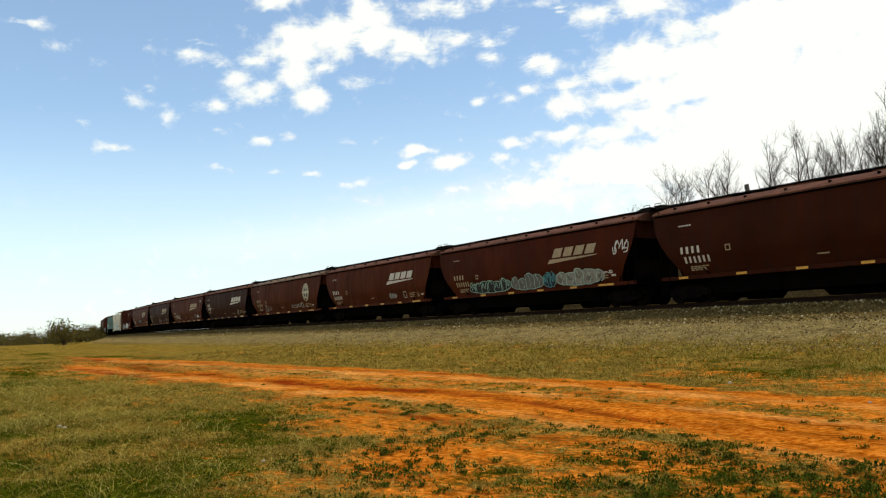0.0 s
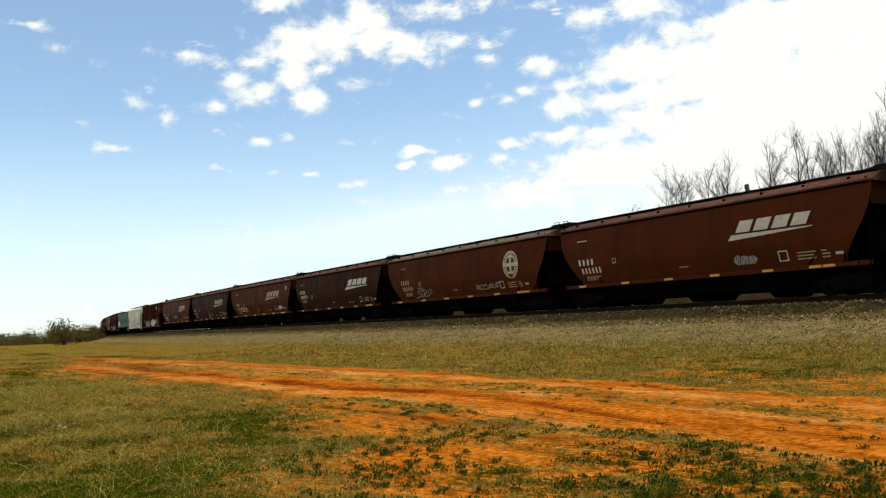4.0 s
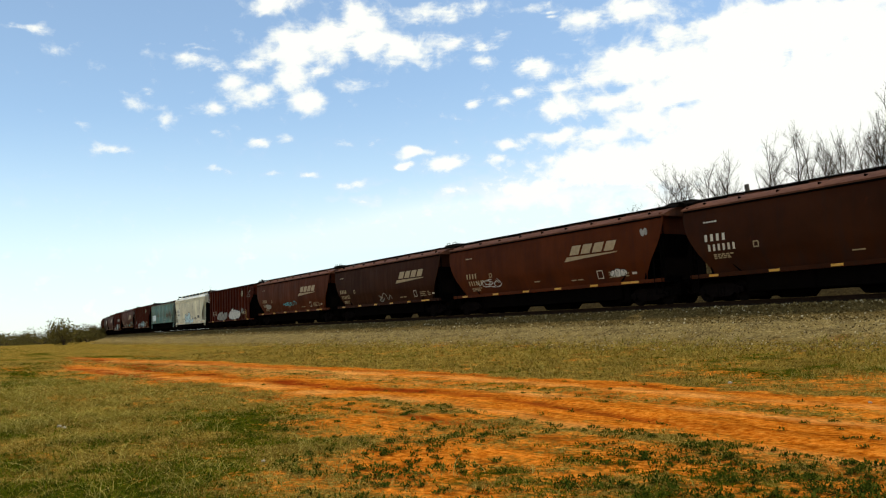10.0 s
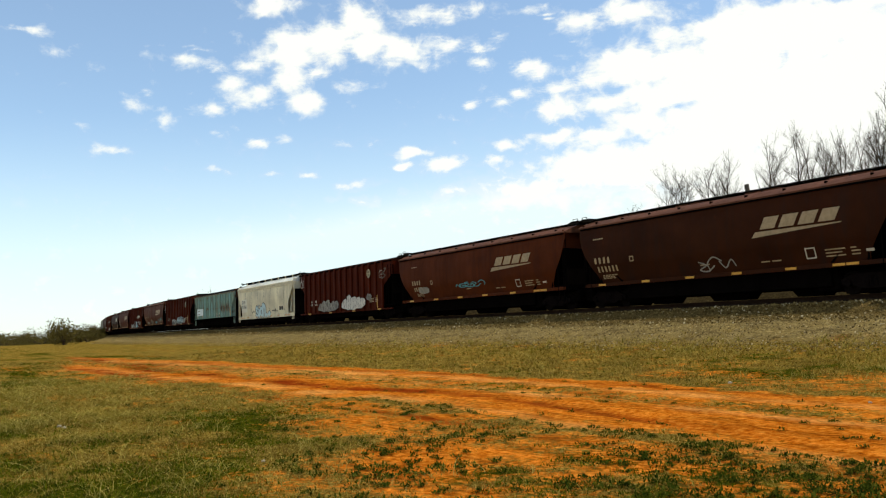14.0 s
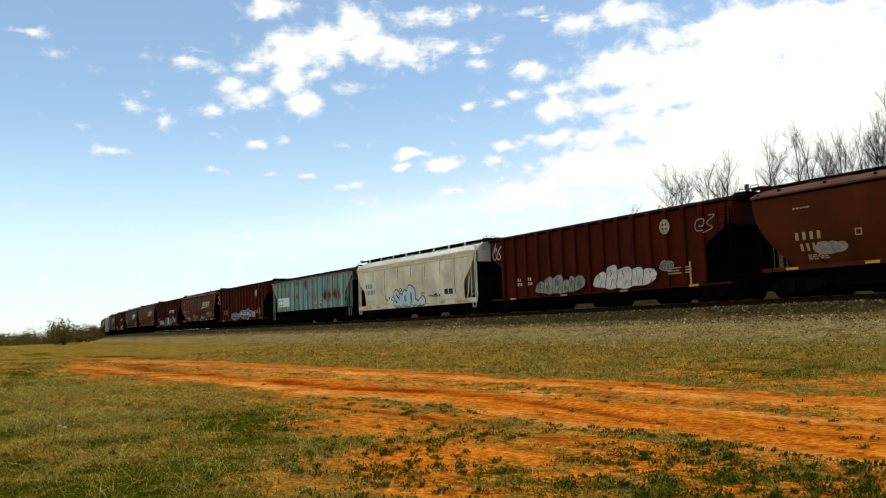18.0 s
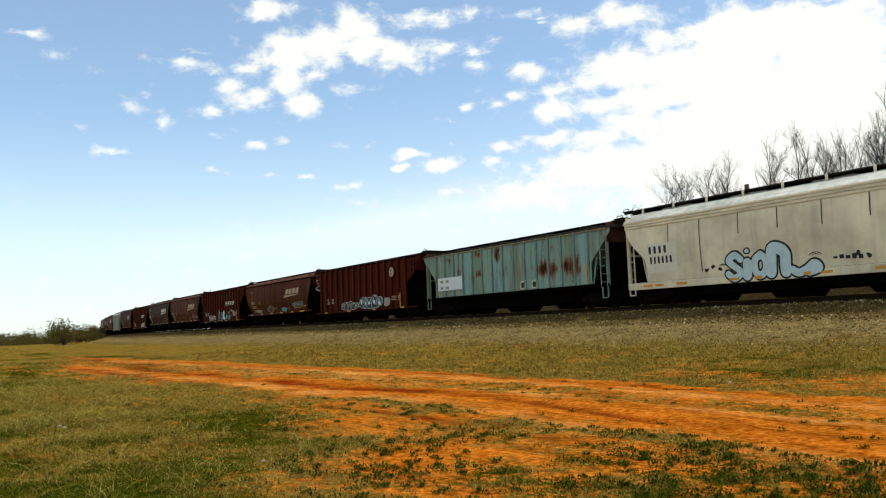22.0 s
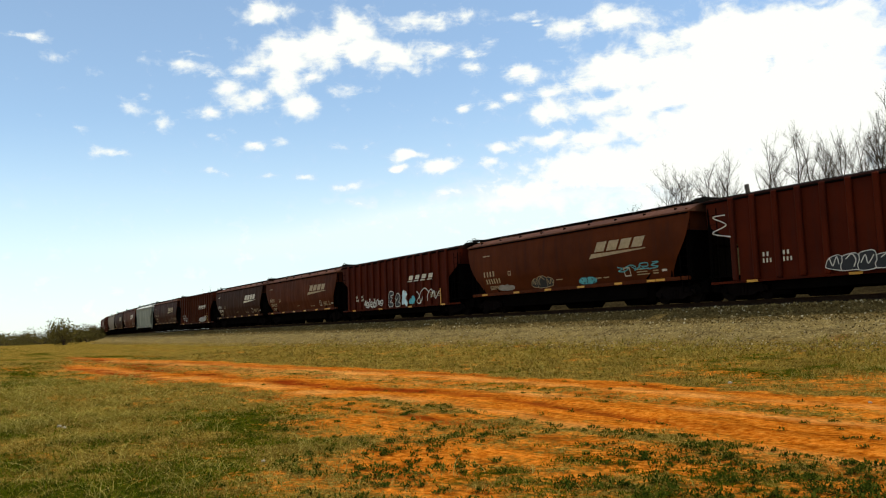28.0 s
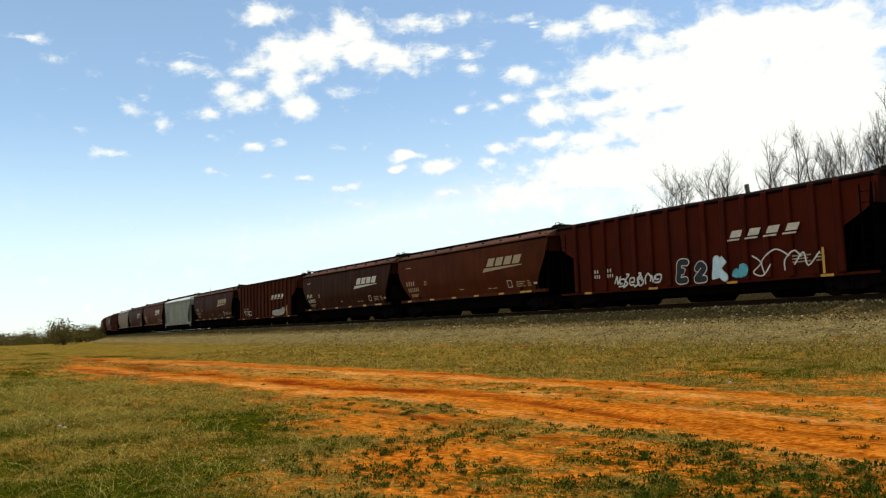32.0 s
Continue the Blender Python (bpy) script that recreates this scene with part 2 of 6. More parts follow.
# ======== mesh helpers ========
class Shape:
    """Gathers boxes, tubes and sheets into one mesh."""

    def __init__(self):
        self.v, self.f = [], []

    def add(self, verts, faces):
        n = len(self.v)
        self.v += [tuple(p) for p in verts]
        self.f += [tuple(n + i for i in q) for q in faces]
        return self

    def box(self, x0, x1, y0, y1, z0, z1, c=0.015):
        """A box with chamfered edges."""
        c = min(c, (x1 - x0) * 0.3, (y1 - y0) * 0.3, (z1 - z0) * 0.3)
        bm = bmesh.new()
        bmesh.ops.create_cube(bm, size=1.0)
        for p in bm.verts:
            p.co = ((x0 + x1) / 2 + p.co.x * (x1 - x0), (y0 + y1) / 2 + p.co.y * (y1 - y0), (z0 + z1) / 2 + p.co.z * (z1 - z0))
        if c > 0.002:
            bmesh.ops.bevel(bm, geom=bm.edges[:], offset=c, segments=1, affect="EDGES")
        bm.verts.index_update()
        self.add([p.co[:] for p in bm.verts], [[p.index for p in q.verts] for q in bm.faces])
        bm.free()
        return self

    def prism(self, outline, y0, y1):
        """An outline in x and z, drawn out from y0 to y1."""
        n = len(outline)
        v = [(x, y0, z) for x, z in outline] + [(x, y1, z) for x, z in outline]
        f = [tuple(range(n)), tuple(range(2 * n - 1, n - 1, -1))]
        f += [(i, n + i, n + (i + 1) % n, (i + 1) % n) for i in range(n)]
        return self.add(v, f)

    def tube(self, p, q, r0, r1=None, n=6):
        r1 = r0 if r1 is None else r1
        p, q = Vector(p), Vector(q)
        turn = (q - p).to_track_quat("Z", "Y").to_matrix()
        v = []
        for base, r in ((p, r0), (q, r1)):
            v += [base + turn @ Vector((r * math.cos(2 * math.pi * i / n), r * math.sin(2 * math.pi * i / n), 0)) for i in range(n)]
        f = [(i, (i + 1) % n, n + (i + 1) % n, n + i) for i in range(n)] + [tuple(range(n - 1, -1, -1)), tuple(range(n, 2 * n))]
        return self.add(v, f)

    def turned(self, outline, n=28):
        """An outline of (y, radius) turned about the y axis."""
        v = [(r * math.cos(2 * math.pi * i / n), y, r * math.sin(2 * math.pi * i / n)) for y, r in outline for i in range(n)]
        f = [(k * n + i, k * n + (i + 1) % n, (k + 1) * n + (i + 1) % n, (k + 1) * n + i) for k in range(len(outline) - 1) for i in range(n)]
        f += [tuple(range(n)), tuple(range(len(v) - 1, len(v) - n - 1, -1))]
        return self.add(v, f)

    def sheet(self, rows):
        """A skin over rows of equally many points."""
        n = len(rows[0])
        v = [p for row in rows for p in row]
        return self.add(v, [(k * n + i, k * n + i + 1, (k + 1) * n + i + 1, (k + 1) * n + i) for k in range(len(rows) - 1) for i in range(n - 1)])

    def plate(self, rows, depth=0.03):
        """A skin with a back behind it and closed edges; depth is taken along y."""
        n, m = len(rows[0]), len(rows)
        back = [[(x, y - depth, z) for x, y, z in row] for row in rows]
        k = len(self.v)
        self.sheet(rows)
        o = len(self.v)
        self.v += [p for row in back for p in row]
        self.f += [(o + a * n + i, o + (a + 1) * n + i, o + (a + 1) * n + i + 1, o + a * n + i + 1) for a in range(m - 1) for i in range(n - 1)]
        rim = [i for i in range(n)] + [a * n + n - 1 for a in range(1, m)] + [(m - 1) * n + i for i in range(n - 2, -1, -1)] + [a * n for a in range(m - 2, 0, -1)]
        self.f += [(k + rim[i], o + rim[i], o + rim[(i + 1) % len(rim)], k + rim[(i + 1) % len(rim)]) for i in range(len(rim))]
        return self

    def mirrored(self):
        """The same on the other side of the track."""
        s = Shape()
        s.v = [(x, -y, z) for x, y, z in self.v]
        s.f = [tuple(reversed(q)) for q in self.f]
        return s

    def data(self, name, material, smooth=False):
        me = bpy.data.meshes.new(name)
        me.from_pydata(self.v, [], self.f)
        if smooth:
            me.shade_smooth()
            me.set_sharp_from_angle(angle=radians(35))
        me.materials.append(material)
        me.update()
        return me


def part(name, shape, material, parent, label="", smooth=False):
    """One mesh under a thing or a part. A shape may also be a mesh that is shared."""
    me = shape if isinstance(shape, bpy.types.Mesh) else shape.data(name, material, smooth)
    ob = new(name, me)
    ob.parent = parent
    return tagged(ob, label)


def array_mesh(name, verts, faces, material, smooth=False):
    """A mesh from arrays; faces is an array of triangles or quads."""
    me = bpy.data.meshes.new(name)
    k = faces.shape[1]
    me.vertices.add(len(verts))
    me.vertices.foreach_set("co", np.asarray(verts, np.float32).ravel())
    me.loops.add(faces.size)
    me.loops.foreach_set("vertex_index", faces.astype(np.int32).ravel())
    me.polygons.add(len(faces))
    me.polygons.foreach_set("loop_start", np.arange(0, faces.size, k, dtype=np.int32))
    me.update(calc_edges=True)
    if smooth:
        me.shade_smooth()
    me.materials.append(material)
    return me


def value_noise(x, y, size, seed):
    """Smooth random heights of 0 to 1 over the plan."""
    rng = np.random.RandomState(seed)
    tab = rng.rand(256, 256)
    u, v = x / size, y / size
    i, j = np.floor(u).astype(int), np.floor(v).astype(int)
    a, b = u - i, v - j
    a, b = a * a * (3 - 2 * a), b * b * (3 - 2 * b)
    g = lambda p, q: tab[p % 256, q % 256]
    return (g(i, j) * (1 - a) + g(i + 1, j) * a) * (1 - b) + (g(i, j + 1) * (1 - a) + g(i + 1, j + 1) * a) * b


def fractal(x, y, size, seed, octaves=4):
    total, weight = 0.0, 0.0
    for k in range(octaves):
        total = total + value_noise(x, y, size / 2 ** k, seed + k) * 0.55 ** k
        weight += 0.55 ** k
    return total / weight


# ======== ground: field, two-track dirt road, railway bank ========
def offset_from_line(x, y):
    """Distance from the track centre, towards the field."""
    u = np.maximum(BEND_X - x, 0)
    return LINE_Y + u * u * BEND / 2 - y


def upper_track(x):
    return 12.7 - 3.3 * np.clip((-x - 25) / 45, 0, 2.0)


def lower_track(x):
    return 9.3 - 2.6 * np.clip((-x - 14) / 26, 0, 1.6)


def road_at(x, y):
    """0 to 1: how bare the two-track road keeps the earth."""
    wob = (fractal(x, y, 3.0, 5) - 0.5) * 2.6 + (fractal(x, y, 0.8, 6, 3) - 0.5) * 1.4
    a = np.exp(-((y - upper_track(x) + wob * 0.5) / 1.15) ** 4)
    b = np.exp(-((y - lower_track(x) + wob * 0.6) / 1.55) ** 4)
    mid = ((y > lower_track(x)) & (y < upper_track(x))) * 0.62
    return np.clip(np.maximum(np.maximum(a, b), mid), 0, 1) * np.clip((x + 88) / 26, 0, 1) * np.clip((y + 0.125 * x + wob * 0.4) / 1.6 + 0.5, 0, 1)


def leaf_side(x, y):
    """0 in the green corner of the field, 1 on the trodden earth."""
    return np.clip((y + 0.40 * x) / 2.4 + 0.5 + (fractal(x, y, 2.5, 13, 3) - 0.5) * 1.2, 0, 1)


def bare_at(x, y):
    """About 0 to 1: the share of bare red earth against growth."""
    n = fractal(x, y, 1.6, 11, 3)
    fine = fractal(x, y, 0.42, 17, 3)
    below = np.clip((8.6 - y) / 1.6, 0, 1)
    near = below * leaf_side(x, y) * 0.66
    verge = np.exp(-((y - lower_track(x) + 2.2) / 1.2) ** 2) * 0.40
    strip = np.clip((x + 20) / 8, 0, 1) * np.exp(-((y - 16.4) / 2.2) ** 2) * 0.50
    base = np.maximum(np.maximum(near, verge), np.maximum(strip, 0.16))
    loose = base + (n - 0.5) * 0.75 + (fine - 0.5) * 0.6
    return np.clip(np.maximum(loose, road_at(x, y) * 1.10 + (fine - 0.5) * 0.7 + (n - 0.5) * 0.3 - 0.12), 0, 1)


def lush_at(x, y):
    """0 to 1: green growth against dry grass."""
    n = 0.5 * fractal(x, y, 3.0, 23) + 0.5 * fractal(x, y, 0.9, 27, 3)
    spots = 1.5 * np.exp(-(((x + 12.9) / 1.3) ** 2 + ((y - 4.25) / 0.55) ** 2)) + np.exp(-(((x + 8.9) / 1.0) ** 2 + ((y - 2.75) / 0.5) ** 2)) + 0.8 * np.exp(-(((x + 40) / 9) ** 2 + ((y - 3.6) / 1.2) ** 2))
    for px, py, rx, ry in ((-21.8, 15.4, 3.5, 0.9), (-12.0, 16.8, 2.6, 1.3), (-61, 13.0, 8, 1.2), (-9.5, 18.6, 2.5, 0.8), (-33, 18.0, 5, 0.9), (-17, 19.5, 3, 0.7)):
        spots = spots + 0.8 * np.exp(-(((x - px) / rx) ** 2 + ((y - py) / ry) ** 2))
    pale = np.exp(-(((x + 22) / 9.0) ** 2 + ((y - 3.6) / 2.4) ** 2))
    corner = 0.62 * (1 - leaf_side(x, y)) * np.clip((6.0 - y) / 2, 0, 1) * np.clip((x + 34) / 10, 0, 1)
    return np.clip((n - 0.48 - 0.15 * np.clip((y - 12) / 2, 0, 1)) * 3.6 + 1.1 * spots - 0.75 * pale + corner, 0, 1)


RUTS = [   # each rut's line over the plan, its half width close by, its depth of colour
    ([-75, -60, -47, -33, -27, -19, -15, -12, -9.6, -7.7, 0], [9.6, 9.3, 8.86, 8.3, 8.8, 9.0, 9.75, 9.67, 9.3, 8.9, 7.4], 0.22, 1.05),
    ([-50, -31, -21, -15, -12, -6], [5.9, 6.65, 6.75, 6.75, 6.8, 6.9], 0.16, 0.75),
    ([-70, -45, -30, -20, -12, 0], [10.2, 11.4, 12.4, 13.3, 13.0, 13.1], 0.16, 0.5),
    ([-60, -45, -30, -20, -12, 0], [8.2, 9.6, 10.7, 11.5, 11.2, 11.0], 0.20, 0.55),
]


def rut_at(x, y):
    """0 to 1: darker wheel ruts with hump shade painted in, broken along their length."""
    total = 0.0
    for k, (rx, ry, w, deep) in enumerate(RUTS):
        wob = (fractal(x, y * 0, 4.0, 83 + k) - 0.5) * 0.5 + (fractal(x, y, 0.7, 85 + k, 3) - 0.5) * 0.25
        on = np.clip((fractal(x, y * 0 + k * 9.0, 5.0, 91 + k) - 0.36) * 5, 0.5 if k == 0 else 0.05, 1) * np.clip((fractal(x, y, 0.6, 87, 3) - 0.15) * 4.0, 0, 1.2)
        # ruts widen far out, where the dark colour stands for shade along the humps
        wide = w * np.clip(-x / 11.0, 0.8, 4.0)
        total = total + deep * np.exp(-((y - np.interp(x, rx, ry) + wob) / wide) ** 2) * on * np.clip((-6.5 - x) / 4, 0.15, 1)
    return np.clip(total, 0, 0.95)


def dust_at(x, y):
    """0 to 1: pale, beaten wheel tracks."""
    total = 0.0
    for k, (rx, ry, w) in enumerate((([-60, -30, -20, -12, 0], [9.6, 11.7, 12.6, 12.1, 12.3], 0.38), ([-60, -30, -20, -12, 0], [8.9, 10.4, 11.0, 10.6, 10.4], 0.30), ([-40, -25, -15, -10, 0], [6.2, 7.6, 8.2, 8.0, 7.8], 0.35))):
        wob = (fractal(x, y * 0, 6.0, 73 + k) - 0.5) * 0.6
        on = np.clip((fractal(x, y, 1.3, 75 + k, 3) - 0.30) * 3, 0, 1)
        total = total + 0.55 * np.exp(-((y - np.interp(x, rx, ry) + wob) / (w * np.clip(-x / 12, 0.8, 3))) ** 2) * on
    return np.clip(total, 0, 0.8)


def height_at(x, y):
    d = offset_from_line(x, y)
    z = np.interp(np.abs(d), [0, 2.1, 2.5, 3.7, 5.7, 8.5, 14.5, 21], [1.89, 1.86, 1.80, 1.30, 0.62, 0.33, 0.05, 0.0])
    cut = np.interp(-d, [4.0, 6.0, 8.0, 12.0, 20.0, 45.0], [0.0, 1.0, 3.2, 6.7, 7.4, 7.7])   # the cutting's far side
    z = z + cut * (0.45 * np.clip((x + 190) / 50, 0, 1) + 0.55 * np.clip((x + 105) / 50, 0, 1))
    soft = np.clip((np.abs(d) - 2.5) / 2, 0, 1)
    z = z + soft * ((fractal(x, y, 6.0, 31) - 0.5) * 0.10 + (fractal(x, y, 0.9, 37, 3) - 0.5) * 0.05)
    rut = sum(deep * np.exp(-((y - np.interp(x, rx, ry)) / 0.25) ** 2) for rx, ry, w, deep in RUTS)
    z = z - 0.045 * rut * (0.4 + fractal(x, y, 1.6, 41)) * np.clip((x + 70) / 30, 0, 1)
    return z + np.clip((np.hypot(x, y) - 400) / 1500, 0, 1) * (fractal(x, y, 500.0, 43) - 0.45) * 4


def graded(lo, hi, step, far_lo, far_hi, growth=1.13):
    line = list(np.arange(lo, hi + 1e-6, step))
    s, p = step, hi
    while p < far_hi:
        s *= growth
        p += s
        line.append(p)
    s, p, before = step, lo, []
    while p > far_lo:
        s *= growth
        p -= s
        before.append(p)
    return np.array(before[::-1] + line)


def grid_mesh(name, xs, ys, height, material):
    gx, gy = np.meshgrid(xs, ys, indexing="ij")
    gz = height(gx, gy)
    n, m = gx.shape
    i = np.arange(n * m).reshape(n, m)
    quads = np.stack([i[:-1, :-1], i[1:, :-1], i[1:, 1:], i[:-1, 1:]], -1).reshape(-1, 4)
    return array_mesh(name, np.stack([gx, gy, gz], -1).reshape(-1, 3), quads, material, True), gx.ravel(), gy.ravel()


def layer(me, name, values):
    me.attributes.new(name, "FLOAT", "POINT").data.foreach_set("value", np.asarray(values, np.float32).ravel())


def ground_material():
    m, nt, b = begin("field_and_bank", 0.95)

    def get(name):
        n = nt.nodes.new("ShaderNodeAttribute")
        n.attribute_name = name
        return n.outputs["Fac"]

    bare, lush, gravel = get("bare"), get("lush"), get("gravel")
    grain = noise_at(nt, 9.0, 6, 0.7, coords="Object", spread=False)
    coarse = noise_at(nt, 0.8, 5, 0.6, coords="Object", spread=False)
    pebbles = noise_at(nt, 30.0, 3, 0.7, coords="Object", spread=False)
    earth = ramp(nt, grain, [(0.32, (0.17, 0.032, 0.0025)), (0.46, (0.55, 0.138, 0.008)), (0.66, (0.88, 0.33, 0.042))])
    earth = blend(nt, 0.6, earth, ramp(nt, coarse, [(0.3, (0.70, 0.60, 0.50)), (0.7, (1.0, 1.0, 1.0))]), "MULTIPLY")
    streaks = noise_at(nt, 1.0, 5, 0.65, (0.10, 1.9, 1.0), spread=False)
    earth = blend(nt, 0.45, earth, ramp(nt, streaks, [(0.32, (0.46, 0.28, 0.18)), (0.45, (0.90, 0.84, 0.80)), (0.7, (1.0, 1.0, 1.0))]), "MULTIPLY")
    lines = noise_at(nt, 2.4, 6, 0.7, (0.10, 2.6, 1.0), spread=False)
    earth = blend(nt, ramp(nt, lines, [(0.54, (0, 0, 0)), (0.64, (0.4, 0.4, 0.4))]), earth, (0.17, 0.042, 0.006))
    earth = blend(nt, get("dust"), earth, ramp(nt, grain, [(0.3, (0.60, 0.24, 0.045)), (0.6, (0.86, 0.42, 0.11))]))
    earth = blend(nt, get("rut"), earth, (0.20, 0.024, 0.004))
    blade = noise_at(nt, 16.0, 5, 0.75, (0.9, 1.0, 1.0), spread=False)
    dry = ramp(nt, blade, [(0.32, (0.046, 0.028, 0.005)), (0.5, (0.215, 0.135, 0.020)), (0.68, (0.52, 0.355, 0.085))])
    green = ramp(nt, blade, [(0.32, (0.013, 0.019, 0.002)), (0.52, (0.058, 0.062, 0.004)), (0.70, (0.19, 0.155, 0.014))])
    tone = sums(nt, "ADD", lush, sums(nt, "MULTIPLY", sums(nt, "SUBTRACT", noise_at(nt, 1.7, 5, 0.65, spread=False), 0.5), 1.6))
    grass = blend(nt, ramp(nt, tone, [(0.20, (0, 0, 0)), (0.80, (1, 1, 1))]), dry, green)
    mottle = noise_at(nt, 0.75, 6, 0.68, (0.7, 1.5, 1), spread=False)
    grass = blend(nt, 0.9, grass, ramp(nt, mottle, [(0.34, (0.42, 0.44, 0.40)), (0.5, (0.85, 0.84, 0.80)), (0.66, (1.0, 1.0, 1.0))]), "MULTIPLY")
    clumps = noise_at(nt, 3.4, 6, 0.7, spread=False)
    edge = sums(nt, "ADD", bare, sums(nt, "MULTIPLY", sums(nt, "SUBTRACT", grain, 0.5), 1.7))
    edge = sums(nt, "ADD", edge, sums(nt, "MULTIPLY", sums(nt, "SUBTRACT", clumps, 0.5), 1.5))
    col = blend(nt, ramp(nt, edge, [(0.34, (0, 0, 0)), (0.72, (1, 1, 1))]), grass, earth)
    vor = node(nt, "ShaderNodeTexVoronoi", Scale=17.0)
    tc = nt.nodes.new("ShaderNodeTexCoord")
    nt.links.new(tc.outputs["Object"], vor.inputs["Vector"])
    chips = ramp(nt, vor.outputs["Color"], [(0.1, (0.070, 0.048, 0.014)), (0.6, (0.24, 0.168, 0.062)), (0.95, (0.50, 0.38, 0.17))])
    fines = ramp(nt, pebbles, [(0.3, (0.12, 0.081, 0.027)), (0.7, (0.33, 0.235, 0.092))])
    stony = blend(nt, 0.5, chips, fines)
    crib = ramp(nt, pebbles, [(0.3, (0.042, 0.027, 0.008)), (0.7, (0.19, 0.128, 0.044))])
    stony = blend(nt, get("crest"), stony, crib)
    shoulder = sums(nt, "ADD", gravel, sums(nt, "MULTIPLY", sums(nt, "SUBTRACT", coarse, 0.5), 0.9))
    shoulder = sums(nt, "ADD", shoulder, sums(nt, "MULTIPLY", sums(nt, "SUBTRACT", grain, 0.5), 0.9))
    col = blend(nt, ramp(nt, shoulder, [(0.30, (0, 0, 0)), (0.70, (1, 1, 1))]), col, stony)
    col = blend(nt, get("litter"), col, ramp(nt, grain, [(0.3, (0.022, 0.015, 0.007)), (0.55, (0.062, 0.043, 0.018)), (0.8, (0.13, 0.095, 0.04))]))
    blotch = noise_at(nt, 1.7, 5, 0.7, (0.55, 1.5, 1), spread=False)
    col = blend(nt, 0.8, col, ramp(nt, blotch, [(0.36, (0.46, 0.44, 0.42)), (0.47, (0.90, 0.90, 0.90)), (0.62, (1.18, 1.16, 1.10))]), "MULTIPLY")
    nt.links.new(col, b.inputs["Base Color"])
    b.inputs["Specular IOR Level"].default_value = 0.0
    b.inputs["Roughness"].default_value = 1.0
    relief(nt, b, sums(nt, "ADD", grain, sums(nt, "MULTIPLY", pebbles, 0.5)), 0.8, 0.08)
    return m


GROUND = ground_material()
xs = graded(-34.0, 6.0, 0.14, -4200, 4200)
ys = graded(0.5, 28.0, 0.14, -4200, 4200)
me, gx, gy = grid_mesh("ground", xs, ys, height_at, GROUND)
layer(me, "bare", np.where(np.abs(offset_from_line(gx, gy)) > 5, bare_at(gx, gy), 0) * np.clip(1.3 - np.hypot(gx, gy) / 170, 0.1, 1))
layer(me, "lush", lush_at(gx, gy))
layer(me, "gravel", np.clip((8.6 - np.abs(offset_from_line(gx, gy))) / 5.0, 0, 1))
layer(me, "rut", rut_at(gx, gy))
layer(me, "dust", dust_at(gx, gy))
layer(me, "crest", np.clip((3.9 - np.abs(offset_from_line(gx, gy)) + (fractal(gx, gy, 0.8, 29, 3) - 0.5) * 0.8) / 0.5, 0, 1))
layer(me, "litter", np.clip((-offset_from_line(gx, gy) - 4.5) / 2, 0, 1) * np.clip((gx + 190) / 40, 0, 1))
tagged(new("ground", me), "red earth field with dry grass rising to a gravel railway bank", "ground", kind="structure")


# ======== sky: a drifting layer of broken cloud ========
# clouds as azimuth from the view over the line, elevation, half width, half height (degrees) and density
WISPS = [(-27.7, 19.8, 1.39, 0.29, 0.60), (-25.8, 18.8, 1.15, 0.41, 0.35), (-23.2, 18.0, 0.74, 0.33, 0.25), (-24.2, 14.1, 0.90, 0.33, 0.35), (-22.6, 12.5, 1.56, 0.37, 0.50), (-21.0, 15.5, 1.39, 0.45, 0.60), (-20.0, 16.4, 0.49, 0.25, 0.45), (-18.8, 14.6, 1.07, 0.49, 0.50), (-19.0, 15.3, 0.33, 0.25, 0.40), (-17.3, 16.6, 0.57, 0.25, 0.35), (-15.6, 13.7, 0.57, 0.25, 0.40), (-14.6, 14.4, 0.57, 0.29, 0.35), (-18.8, 11.3, 0.41, 0.16, 0.35), (-24.9, 10.7, 0.82, 0.21, 0.20), (-15.3, 11.3, 1.15, 0.25, 0.55), (-11.8, 11.2, 0.98, 0.33, 0.70), (-9.0, 11.0, 0.82, 0.25, 0.55), (-7.6, 9.3, 0.49, 0.25, 0.35)]
SHREDS = [(-5.6, 10.4, 1.31, 0.41, 0.60), (-5.8, 9.2, 0.90, 0.33, 0.70), (-4.1, 9.2, 0.33, 0.33, 0.55), (-6.9, 13.1, 1.07, 0.37, 0.45), (-4.5, 13.0, 0.57, 0.33, 0.45), (-11.0, 9.1, 0.41, 0.21, 0.20), (-15.4, 7.8, 0.41, 0.25, 0.20), (-6.2, 17.3, 1.15, 0.37, 0.55), (-4.3, 17.3, 1.15, 0.29, 0.50), (-11.8, 20.3, 0.74, 0.57, 0.60), (-1.6, 12.6, 1.23, 0.37, 0.90), (-2.3, 11.7, 0.53, 0.33, 0.90), (0.6, 11.7, 1.44, 0.57, 1.00), (-0.7, 21.8, 0.82, 0.41, 0.50), (-16.5, 19.7, 1.48, 0.21, 0.50), (-10.7, 13.6, 1.23, 0.33, 0.40)]
